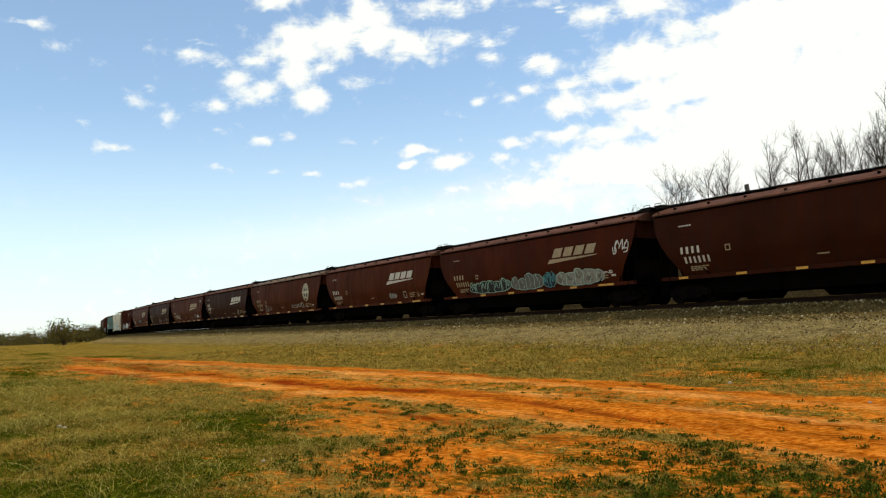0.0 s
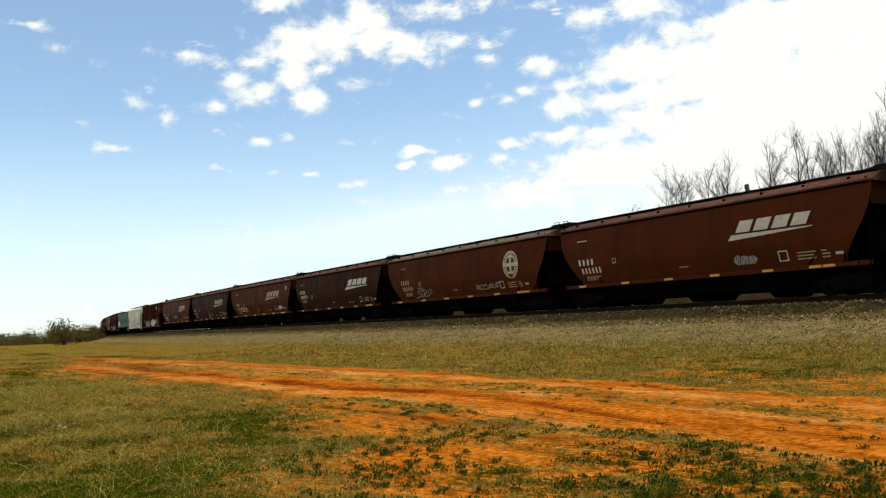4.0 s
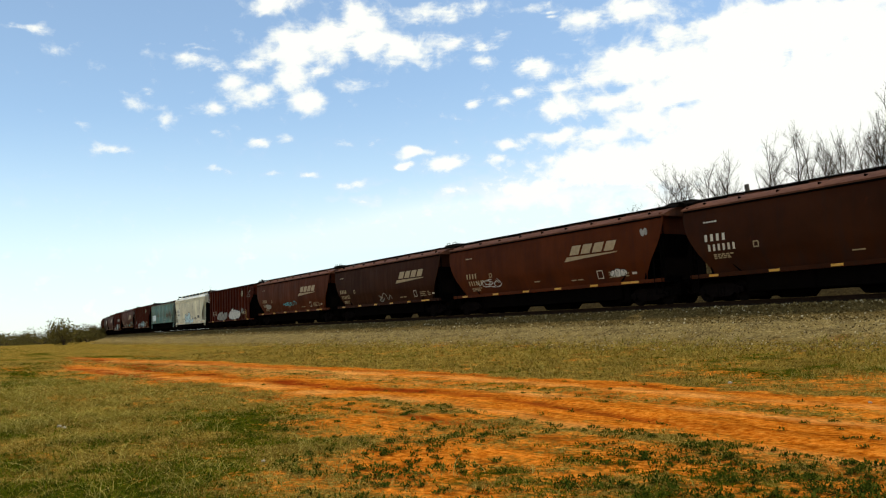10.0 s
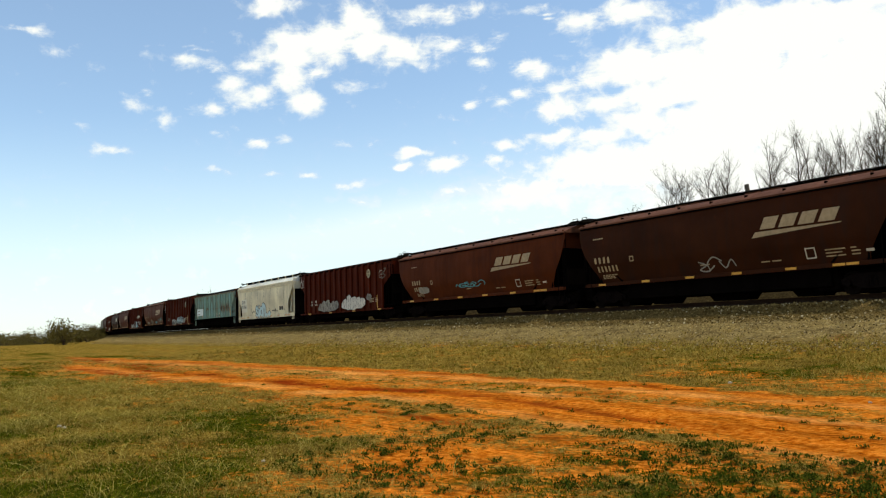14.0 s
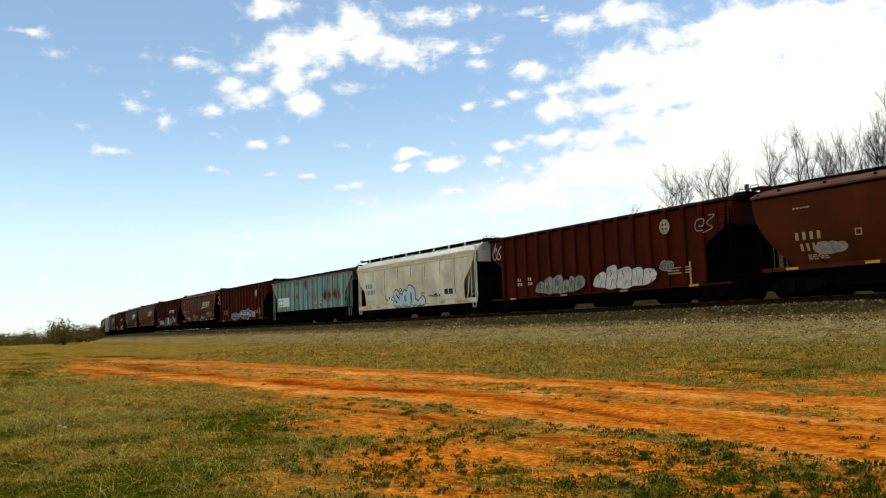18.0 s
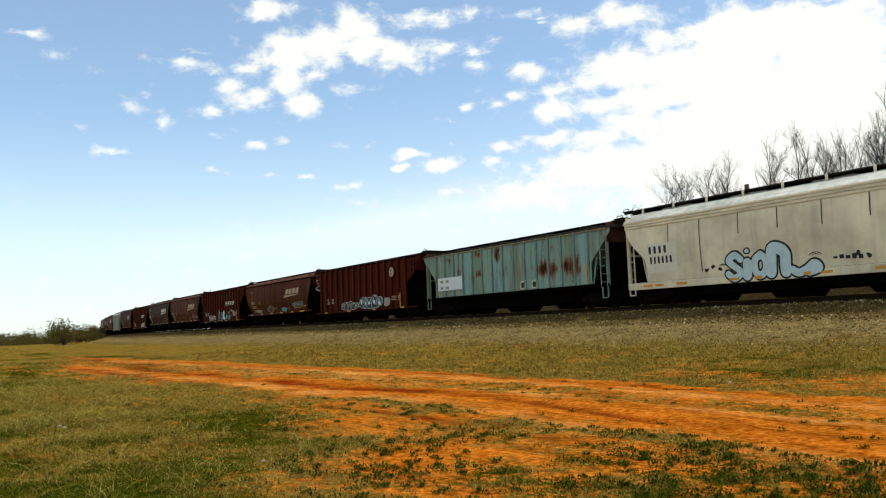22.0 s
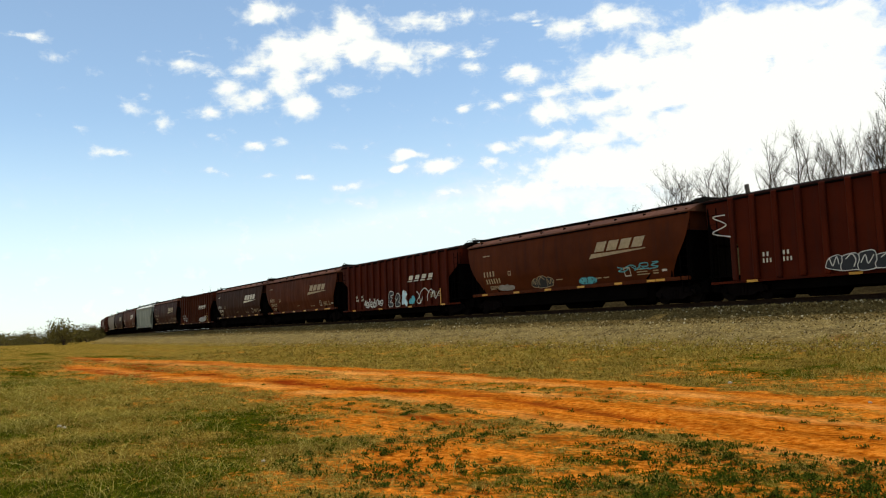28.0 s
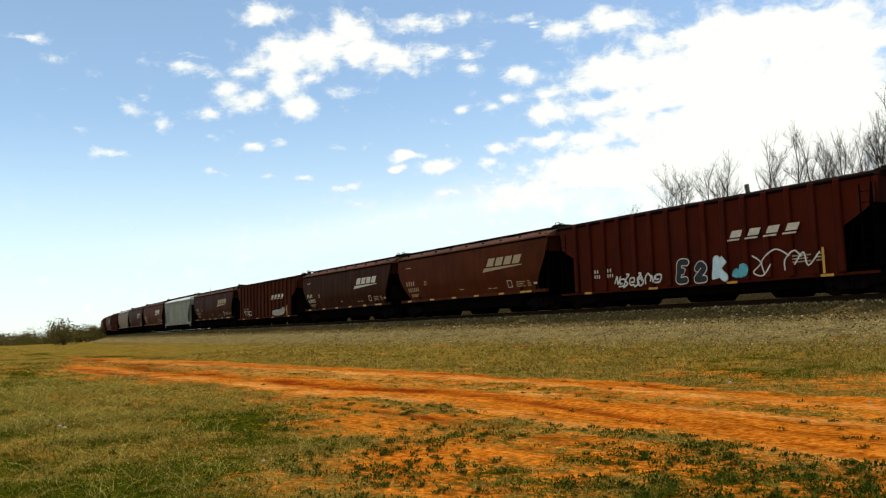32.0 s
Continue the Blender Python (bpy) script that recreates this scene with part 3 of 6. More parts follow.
PUFFS = [(-17.7, 18.9, 1.56, 0.53, 0.95), (-12.9, 13.2, 1.48, 0.49, 0.95), (-15.8, 15.5, 1.23, 0.53, 0.90), (-9.2, 16.4, 1.48, 0.66, 1.10), (-11.7, 22.9, 1.64, 0.74, 1.10), (-13.4, 16.6, 1.64, 0.90, 0.95), (-14.6, 17.5, 1.07, 0.74, 0.90), (-15.4, 18.3, 0.74, 0.41, 0.80), (-12.8, 18.7, 0.98, 0.41, 0.90), (-11.5, 16.1, 0.57, 0.29, 0.60), (-10.4, 18.0, 1.48, 0.90, 1.10), (-8.0, 18.4, 0.74, 0.37, 0.80), (-10.2, 19.7, 2.25, 1.44, 1.20), (-7.7, 20.5, 2.25, 1.44, 1.30), (-5.1, 21.9, 1.97, 1.23, 1.20), (-4.4, 20.4, 1.64, 1.15, 1.20), (-1.9, 19.9, 2.46, 0.98, 1.20), (-3.2, 19.0, 1.23, 0.33, 0.80), (-0.5, 22.4, 1.44, 0.57, 0.80)]
FLOCK = [(1.5, 20.2, 1.15, 0.66, 1.00), (3.8, 19.9, 1.15, 0.37, 0.85), (3.7, 18.7, 1.23, 0.45, 0.90), (4.9, 20.6, 0.49, 0.57, 0.50), (1.6, 22.1, 1.07, 0.66, 1.00), (3.7, 22.6, 2.05, 0.49, 0.80), (7.3, 22.3, 1.64, 0.33, 0.60), (9.1, 21.5, 0.37, 0.37, 0.80), (11.3, 21.1, 1.48, 0.74, 1.00), (15.1, 21.4, 2.25, 0.90, 1.10), (17.5, 19.4, 1.07, 0.82, 0.70), (16.8, 18.4, 0.82, 0.41, 0.50), (20.5, 19.2, 1.07, 0.61, 1.10), (7.6, 18.2, 1.72, 0.57, 1.05), (11.0, 19.7, 0.25, 0.21, 0.50), (2.9, 15.8, 0.74, 0.41, 0.90), (1.8, 14.8, 1.03, 0.29, 0.60), (5.0, 15.9, 0.90, 0.33, 0.80)]
DRIFT = [(6.5, 16.5, 1.39, 0.49, 1.00), (9.2, 15.3, 1.31, 0.82, 1.05), (9.7, 16.6, 1.23, 0.41, 0.90), (11.6, 17.1, 1.23, 0.57, 0.80), (5.0, 12.7, 1.23, 0.41, 1.00), (4.5, 11.6, 1.64, 0.41, 0.90), (4.5, 10.5, 1.15, 0.29, 0.70), (1.5, 13.1, 0.61, 0.29, 0.60), (8.7, 13.2, 1.84, 0.53, 1.00), (11.7, 12.9, 2.05, 0.57, 1.05), (1.8, 9.7, 2.46, 0.49, 0.70), (12.9, 15.4, 2.05, 0.66, 1.00)]
BANK = [(14.4, 17.7, 2.87, 1.15, 1.20), (16.8, 17.5, 2.46, 1.07, 1.20), (19.4, 16.8, 3.28, 1.64, 1.30), (22.4, 18.2, 3.28, 2.46, 1.40), (25.6, 18.3, 3.69, 2.05, 1.50), (29.3, 18.0, 3.28, 2.05, 1.50), (17.4, 15.5, 4.10, 1.64, 1.10), (22.8, 14.1, 5.74, 3.28, 1.60), (27.8, 13.3, 5.33, 4.51, 1.60), (15.3, 13.8, 3.69, 1.23, 1.00), (13.1, 10.9, 5.74, 1.64, 1.30), (18.9, 11.1, 5.33, 2.87, 1.50), (24.0, 8.7, 8.20, 3.28, 1.60), (7.1, 9.7, 4.92, 1.23, 1.10)]
HAZE = [(0.0, 7.7, 6.97, 1.15, 0.80), (-7.3, 6.5, 9.84, 1.07, 0.70), (8.9, 7.6, 10.25, 2.05, 1.40), (-15.2, 5.6, 8.20, 0.90, 0.50)]
GAPS = [(24.6, 17.8, 0.37, 0.90, 0.70), (19.0, 16.6, 0.41, 0.41, 0.60), (17.5, 14.6, 1.23, 0.25, 0.50), (13.9, 16.1, 1.23, 0.33, 0.50), (28.9, 17.4, 1.23, 0.25, 0.50)]
CLOUD_Z = 401.5


FACE = Vector((-math.cos(HEADING), math.sin(HEADING), 0))   # away from the field, over the line


def dome(x, y):
    """Azimuth from the view over the line and elevation of a place in the layer, in degrees."""
    r = np.hypot(x, y)
    az = np.degrees(np.arctan2(x * FACE.y - y * FACE.x, x * FACE.x + y * FACE.y))
    return az, np.degrees(np.arctan2(CLOUD_Z + sag(x, y), r))


def sag(x, y):
    """The layer sinks to the horizon far out."""
    return -1.03 * CLOUD_Z * np.clip((np.hypot(x, y) - 2300) / 2300, 0, 1) ** 1.4


def cover_at(x, y):
    az, el = dome(x, y)
    wa = az + (fractal(az + 90, el, 1.7, 61, 3) - 0.5) * 1.5
    we = el + (fractal(az + 90, el, 1.3, 67, 3) - 0.5) * 0.9
    c = np.zeros_like(x)
    for group in (WISPS, SHREDS, PUFFS, FLOCK, DRIFT, BANK):
        for pa, pe, ra, re, k in group:
            k = k * 1.3 if group in (WISPS, SHREDS) else k * 0.88 if group is DRIFT else k
            q = ((wa - pa) / ra) ** 2 + ((we - pe) / re) ** 2
            c = np.maximum(c, k * np.exp(-q)) + 0.08 * k * np.exp(-q / 3.5)
    for pa, pe, ra, re, k in GAPS:
        c = c - 1.1 * k * np.exp(-((wa - pa) / ra) ** 2 - ((we - pe) / re) ** 2)
    # unseen cloud added round the rest of the sky as white fill light, open about the sun
    rest = np.clip((np.abs(az) - 33) / 8, 0, 1)
    c = np.where(rest > 0, c * (1 - rest) + rest * (fractal(x, y, 420.0, 63) * 2.6 - 0.75), c)
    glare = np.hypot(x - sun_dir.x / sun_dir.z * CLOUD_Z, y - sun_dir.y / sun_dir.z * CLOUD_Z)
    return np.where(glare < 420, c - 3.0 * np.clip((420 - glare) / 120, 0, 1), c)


def cloud_material():
    m = bpy.data.materials.new("sunlit_cloud")
    m.use_nodes = True
    nt = m.node_tree
    nt.nodes.clear()

    def get(name):
        n = nt.nodes.new("ShaderNodeAttribute")
        n.attribute_name = name
        return n.outputs["Fac"]

    plan = nt.nodes.new("ShaderNodeCombineXYZ")
    nt.links.new(get("azimuth"), plan.inputs[0])
    nt.links.new(sums(nt, "MULTIPLY", get("elevation"), 1.35), plan.inputs[1])
    tex = node(nt, "ShaderNodeTexNoise", Scale=0.62, Detail=8, Roughness=0.62, Distortion=0.25)
    nt.links.new(plan.outputs[0], tex.inputs["Vector"])
    fluff = tex.outputs["Fac"]
    d = sums(nt, "ADD", get("cover"), sums(nt, "MULTIPLY", sums(nt, "SUBTRACT", fluff, 0.52), 2.1))
    puffy = ramp(nt, d, [(0.12, (0, 0, 0)), (0.42, (0.22, 0.22, 0.22)), (0.80, (0.80, 0.80, 0.80)), (1.15, (1, 1, 1))])
    alpha = sums(nt, "MAXIMUM", puffy, get("veil"))
    glow = nt.nodes.new("ShaderNodeEmission")
    nt.links.new(ramp(nt, d, [(0.10, (0.83, 0.955, 1.0)), (0.45, (0.94, 0.975, 1.0)), (0.85, (1.0, 1.0, 0.99))]), glow.inputs[0])
    glow.inputs[1].default_value = 0.93
    clear = nt.nodes.new("ShaderNodeBsdfTransparent")
    mix = nt.nodes.new("ShaderNodeMixShader")
    nt.links.new(alpha, mix.inputs[0])
    nt.links.new(clear.outputs[0], mix.inputs[1])
    nt.links.new(glow.outputs[0], mix.inputs[2])
    out = nt.nodes.new("ShaderNodeOutputMaterial")
    nt.links.new(mix.outputs[0], out.inputs[0])
    return m


me, gx, gy = grid_mesh("cloud_layer", graded(-2100, -400, 10.0, -4700, 4700, 1.05), graded(40, 1700, 10.0, -4700, 4700, 1.05), sag, cloud_material())
layer(me, "cover", cover_at(gx, gy))
az, el = dome(gx, gy)
layer(me, "azimuth", az)
layer(me, "elevation", el)
haze = sum(k * np.exp(-((az - pa) / ra) ** 2 - ((el - pe) / re) ** 2) for pa, pe, ra, re, k in HAZE)
layer(me, "veil", np.clip(0.55 * haze, 0, 0.9) + 0.08 + 0.92 * np.clip((np.hypot(gx, gy) - 1250 + 9.0 * np.clip(az, -28, 28)) / 2700, 0, 0.76) ** 1.3)
cloud_layer = tagged(new("cloud_layer", me), "broken white cloud drifting over a pale blue sky", "clouds", kind="structure")
cloud_layer.location = (0, 0, CLOUD_Z)


# ======== railway track ========
def rail_mesh(side):
    profile = [(-0.075, -0.18), (0.075, -0.18), (0.075, -0.165), (0.012, -0.14), (0.012, -0.05), (0.036, -0.035), (0.036, -0.004), (0.028, 0.0), (-0.028, 0.0), (-0.036, -0.004), (-0.036, -0.035), (-0.012, -0.05), (-0.012, -0.14), (-0.075, -0.165)]
    rows = []
    for s in list(range(-420, -75, 5)) + [-75, 300]:
        x, y, a = line_at(s)
        rows.append([(x - (side + p) * math.sin(a), y + (side + p) * math.cos(a), RAIL_Z + z) for p, z in profile + profile[:1]])
    return Shape().sheet(rows)


track = tagged(new("railway_track"), "single railway track of rusty steel rails on dark wooden sleepers", "railway track", kind="structure")
for side in (-0.7525, 0.7525):
    part("rail", rail_mesh(side), RAILSTEEL, track)


# ======== freight cars ========
CACHE = {}


def shared(key, material, make, smooth=False):
    """One mesh for every car that has the same part in the same paint."""
    k = (key, material.name)
    if k not in CACHE:
        CACHE[k] = make().data(key.split("/")[-1], material, smooth)
    return CACHE[k]


# side outline: height, half width, half length
ROUND = [(1.20, 1.30, 7.15), (1.45, 1.38, 7.2), (1.75, 1.47, 7.4), (2.05, 1.575, 7.62), (2.4, 1.61, 7.86), (2.75, 1.62, 8.08), (3.1, 1.615, 8.24), (3.45, 1.59, 8.34), (3.75, 1.545, 8.4), (4.05, 1.50, 8.4)]
RIBBED = [(0.80, 1.50, 6.75), (2.25, 1.50, 6.75), (2.40, 1.50, 6.85), (3.08, 1.50, 8.02), (4.26, 1.50, 8.15)]
PANELLED = [(1.20, 1.50, 7.08), (2.2, 1.50, 7.08), (2.32, 1.50, 7.12), (3.72, 1.50, 8.42), (3.95, 1.50, 8.42)]
SMOOTH = [(1.05, 1.50, 6.9), (1.4, 1.53, 6.9), (1.8, 1.56, 6.92), (2.15, 1.58, 7.0), (2.5, 1.60, 7.4), (2.9, 1.60, 7.8), (3.3, 1.58, 8.05), (3.55, 1.56, 8.15), (3.95, 1.52, 8.15)]
KINDS = {"round": ROUND, "ribbed": RIBBED, "panelled": PANELLED, "smooth": SMOOTH}
SILL = {"round": (1.02, 1.19), "ribbed": (0.70, 0.80), "panelled": (1.02, 1.18), "smooth": (0.72, 1.04)}


def half_width(kind, z):
    t = KINDS[kind]
    return float(np.interp(z, [r[0] for r in t], [r[1] for r in t]))


def side_panel(kind):
    t = KINDS[kind]
    zs = np.linspace(t[0][0], t[-1][0], 22)
    rows = []
    for z in zs:
        y = half_width(kind, z)
        x = float(np.interp(z, [r[0] for r in t], [r[2] for r in t]))
        rows.append([(u * x, -y, z) for u in np.linspace(-1, 1, 25)])
    return Shape().plate(rows, -0.03)


def roof(kind):
    ends = KINDS[kind][-1][2] + 0.08
    if kind == "ribbed":
        line = [(1.53, 4.22), (1.53, 4.30), (1.46, 4.33), (0.5, 4.47), (0.0, 4.49)]
    elif kind == "panelled":
        line = [(1.54, 3.90), (1.54, 4.02), (1.46, 4.05), (0.6, 4.17), (0.0, 4.20)]
    elif kind == "round":
        line = [(1.55, 4.02), (1.55, 4.09), (1.46, 4.14), (0.98, 4.34), (0.5, 4.47), (0.0, 4.50)]
    else:
        line = [(1.56, 3.92), (1.56, 3.99), (1.47, 4.04), (0.98, 4.30), (0.5, 4.47), (0.0, 4.50)]
    line = line + [(-y, z) for y, z in line[-2::-1]]
    sh = Shape().sheet([[(x, y, z) for y, z in line] for x in np.linspace(-ends, ends, 12)])
    n = len(line)
    for x in (-ends, ends):
        sh.add([(x, y, z) for y, z in line], [tuple(range(n))])
    return sh


def slope_sheet(sign):
    top, low = (8.12, 1.47, 3.45), (5.55, 1.36, 1.12)
    out = [(top[0], top[2]), (low[0], low[2]), (low[0] - 0.05, low[2]), (top[0] - 0.05, top[2] + 0.06)]
    return Shape().prism([(sign * x, z) for x, z in (out if sign > 0 else out[::-1])], -1.40, 1.40)


def end_panel(sign):
    a, b = sorted((sign * 8.14, sign * 8.22))
    return Shape().box(a, b, -1.48, 1.48, 3.22, 4.20, 0.01)


def ladder(sign, side, reach=3.95):
    sh = Shape()
    x0, x1, y = sign * 7.72, sign * 8.14, side * 1.50
    for x in (x0, x1):
        sh.box(min(x - 0.02, x + 0.02), x + 0.02, y - 0.02, y + 0.02, 1.0, reach, 0.0)
    for k in range(7):
        z = 1.25 + k * 0.40
        if z < reach:
            sh.tube((x0, y, z), (x1, y, z), 0.014, n=5)
    return sh


def end_frame(sign):
    """Corner posts and braces that stand over the end platform."""
    sh = Shape()
    for y in (-1.36, 1.36):
        sh.box(*sorted((sign * 8.10, sign * 8.22)), y - 0.06, y + 0.06, 1.05, 3.95, 0.01)
        sh.tube((sign * 7.05, y, 1.1), (sign * 7.35, y, 2.55), 0.04, n=5)
    sh.box(*sorted((sign * 8.11, sign * 8.21)), -1.3, 1.3, 2.35, 2.43, 0.01)
    return sh


def bay(x):
    """A discharge hopper below the floor with its narrow gate low over the rails."""
    if x == 0.0:
        wide, gate = (-2.4, 2.4), (-1.2, -0.85, 0.85, 1.2)
    else:
        k = 1 if x > 0 else -1
        # outer box drawn out to the truck: black filling for the shaded space there
        wide, gate = sorted((k * 2.2, k * 5.45)), sorted((k * 3.05, k * 3.4, k * 4.5, k * 4.85))
    sh = Shape().box(*wide, -1.22, 1.22, 0.32, 1.2, 0.04)
    return sh.prism([(gate[0], 0.40), (gate[1], 0.035), (gate[2], 0.035), (gate[3], 0.40)], -0.40, 0.40)


def running_board():
    sh = Shape().box(-8.45, 8.45, -0.36, 0.36, 4.60, 4.645, 0.008)
    for k in range(9):
        x = -8.0 + 2 * k
        sh.box(x - 0.03, x + 0.03, -0.33, 0.33, 4.46, 4.61, 0.0)
    return sh


def hatch(x):
    return Shape().box(x - 0.9, x + 0.9, -0.30, 0.30, 4.47, 4.57, 0.03)


def wheelset():
    tread = [(0.66, 0.12), (0.66, 0.40), (0.685, 0.455), (0.71, 0.42), (0.80, 0.405), (0.805, 0.36), (0.77, 0.34), (0.765, 0.17), (0.80, 0.15), (0.80, 0.085)]
    sh = Shape().turned([(-y, r) for y, r in tread[::-1]] + [(-0.6, 0.075), (0.6, 0.075)] + tread)
    for side in (-1, 1):
        sh.tube((0, side * 0.8, 0), (0, side * 1.08, 0), 0.085, n=10)
        sh.box(-0.05, 0.05, side * 0.812 - 0.006, side * 0.812 + 0.006, 0.2, 0.3, 0.0)
    return sh


def sideframe(side):
    out = [(-1.15, 0.36), (-1.15, 0.56), (-0.95, 0.62), (-0.55, 0.76), (0.55, 0.76), (0.95, 0.62), (1.15, 0.56), (1.15, 0.36), (0.75, 0.36), (0.45, 0.20), (-0.45, 0.20), (-0.75, 0.36)]
    sh = Shape().prism(out, side * 1.0 - 0.07, side * 1.0 + 0.07)
    for x in (-0.89, 0.89):
        sh.tube((x, side * 0.95, 0.42), (x, side * 1.14, 0.42), 0.13, n=10)
    for x in (-0.16, 0.0, 0.16):
        sh.tube((x, side * 1.06, 0.27), (x, side * 1.06, 0.62), 0.075, n=8)
    return sh


def coupler(sign):
    sh = Shape().box(*sorted((sign * 8.55, sign * 8.95)), -0.09, 0.09, 0.78, 0.92)
    return sh.box(*sorted((sign * 8.88, sign * 9.12)), -0.16, 0.16, 0.74, 0.98, 0.04)


def cross_walk(sign):
    """The grating that crosses the roof's end on short brackets, with a bent grab iron."""
    sh = Shape().box(*sorted((sign * 8.25, sign * 8.86)), -0.98, 0.98, 4.575, 4.625, 0.006)
    for y in (-0.9, -0.34, 0.34, 0.9):
        sh.box(*sorted((sign * 8.05, sign * 8.80)), y - 0.025, y + 0.025, 4.47, 4.58, 0.0)
    a, b = (sign * 8.80, -0.95), (sign * 8.45, -0.95)
    return sh.tube((*a, 4.62), (*a, 4.72), 0.016, n=5).tube((*a, 4.72), (*b, 4.72), 0.016, n=5).tube((*b, 4.72), (*b, 4.62), 0.016, n=5)


def end_posts(sign):
    """Slim stanchions and a bent handrail over the open end platform."""
    sh = Shape()
    for y in (-1.1, -0.55, 0.0, 0.55, 1.1):
        sh.box(*sorted((sign * 8.12, sign * 8.20)), y - 0.035, y + 0.035, 1.06, 3.25, 0.0)
    sh.tube((sign * 8.24, -1.3, 2.05), (sign * 7.5, -1.42, 1.75), 0.02, n=5)
    return sh.tube((sign * 7.5, -1.42, 1.75), (sign * 7.5, -1.42, 1.06), 0.02, n=5)


def brake_wheel():
    sh = Shape()
    ring = [Vector((-8.36, 0.62 + 0.27 * math.cos(a), 2.9 + 0.27 * math.sin(a))) for a in np.linspace(0, 2 * math.pi, 17)]
    for a, b in zip(ring, ring[1:]):
        sh.tube(a, b, 0.016, n=5)
    for k in range(0, 16, 4):
        sh.tube(ring[k], (-8.36, 0.62, 2.9), 0.013, n=5)
    return sh.tube((-8.16, 0.62, 2.9), (-8.38, 0.62, 2.9), 0.03, n=6)


def air_line(sign):
    """Brake hose and cut lever below the end sill."""
    sh = Shape()
    pts = [(sign * 8.62, -0.35, 0.72), (sign * 8.78, -0.40, 0.50), (sign * 8.95, -0.38, 0.42), (sign * 9.08, -0.33, 0.47)]
    for a, b in zip(pts, pts[1:]):
        sh.tube(a, b, 0.028, n=6)
    return sh.tube((sign * 8.6, -1.3, 0.85), (sign * 8.75, -0.1, 0.85), 0.014, n=5)


# -- markings laid on the curved side, 8 mm proud
class Mark(Shape):
    kind, proud = "round", 0.010

    def on(self, x, z):
        rib = 0.148 if self.kind == "ribbed" else 0.0   # sprayed across the ribs
        return (x, -half_width(self.kind, z) - self.proud - rib, z)

    def slab(self, x0, x1, z0, z1, slant=0.0, taper=0.0):
        n = max(2, int((z1 - z0) / 0.14) + 1)
        rows = []
        for k in range(n + 1):
            z = z0 + (z1 - z0) * k / n
            dx = slant * (z - z0)
            rows.append([self.on(x0 + dx + taper * (z1 - z) / (z1 - z0), z), self.on(x1 + dx, z)])
        return self.sheet(rows)

    def patch(self, x, z, rx, rz, n=18, wob=0.0, seed=0, turn=0.0):
        rng = random.Random(seed)
        ph = [rng.uniform(0, 6.28) for _ in range(3)]
        rim = []
        for i in range(n):
            a = 2 * math.pi * i / n
            r = 1 + wob * (math.sin(2 * a + ph[0]) + 0.7 * math.sin(3 * a + ph[1]) + 0.5 * math.sin(5 * a + ph[2]))
            u, w = rx * r * math.cos(a), rz * r * math.sin(a)
            rim.append((x + u * math.cos(turn) - w * math.sin(turn), z + u * math.sin(turn) + w * math.cos(turn)))
        k = len(self.v)
        self.v += [self.on(x, z)] + [self.on(x + (p - x) * 0.5, z + (q - z) * 0.5) for p, q in rim] + [self.on(p, q) for p, q in rim]
        for i in range(n):
            j = (i + 1) % n
            self.f += [(k, k + 1 + i, k + 1 + j), (k + 1 + i, k + 1 + n + i, k + 1 + n + j, k + 1 + j)]
        return self

    def stroke(self, pts, w):
        """A sprayed line through points of x and z."""
        left, right = [], []
        for i, (x, z) in enumerate(pts):
            a, b = pts[max(i - 1, 0)], pts[min(i + 1, len(pts) - 1)]
            d = math.hypot(b[0] - a[0], b[1] - a[1]) or 1.0
            nx, nz = -(b[1] - a[1]) / d * w / 2, (b[0] - a[0]) / d * w / 2
            left.append(self.on(x + nx, z + nz))
            right.append(self.on(x - nx, z - nz))
        return self.sheet([left, right])

    def loop(self, x, z, rx, rz, w, seed=0, wob=0.12, n=22):
        rng = random.Random(seed)
        ph = [rng.uniform(0, 6.28) for _ in range(2)]
        pts = []
        for i in range(n + 1):
            a = 2 * math.pi * i / n
            r = 1 + wob * (math.sin(2 * a + ph[0]) + math.sin(3 * a + ph[1]))
            pts.append((x + rx * r * math.cos(a), z + rz * r * math.sin(a)))
        return self.stroke(pts, w)


def Marking(kind):
    m = Mark()
    m.kind = kind
    return m


def emblem_bars(kind, x, z, size=0.98):
    """The railway's slanting emblem as four plain blocks over a wedge."""
    m = Marking(kind)
    w = 0.68 * size
    for k in range(4):
        left = x + 0.40 + k * (w + 0.17)
        m.slab(left, left + w, z + 0.33, z + 0.80, 0.5)
    top, low = [], []
    for k in range(13):
        u = k / 12
        top.append(m.on(x + 0.18 + 3.75 * size * u, z + 0.25))
        low.append(m.on(x + 3.85 * size * u, z + 0.02 + 0.19 * u))
    return m.sheet([top, low])


def wide_bars(kind, x, z):
    m = Marking(kind)
    for k in range(4):
        m.slab(x + k * 0.86, x + k * 0.86 + 0.52, z, z + 0.28, 0.5)
        m.slab(x + k * 0.86 - 0.15, x + k * 0.86 + 0.45, z - 0.13, z - 0.06, 0.5)
    return m


def letter_bars(kind, x, z, rows):
    """Rows of small blocks: count, height and width of each."""
    m = Marking(kind)
    for count, h, w in rows:
        for k in range(count):
            u = x + k * w * 1.3
            if h < 0.12:
                m.slab(u, u + w, z - h, z)
            else:
                m.slab(u + w * 0.15, u + w * 0.75, z - h, z)
        z -= h * 1.5
    return m


def data_bars(kind, x, z):
    m = Marking(kind)
    rng = random.Random(int(x * 10))
    for k in range(3):
        m.slab(x, x + rng.uniform(0.3, 0.8), z - 0.05, z)
        m.slab(x + 1.0, x + 1.0 + rng.uniform(0.2, 0.5), z - 0.05, z)
        z -= 0.12
    return m


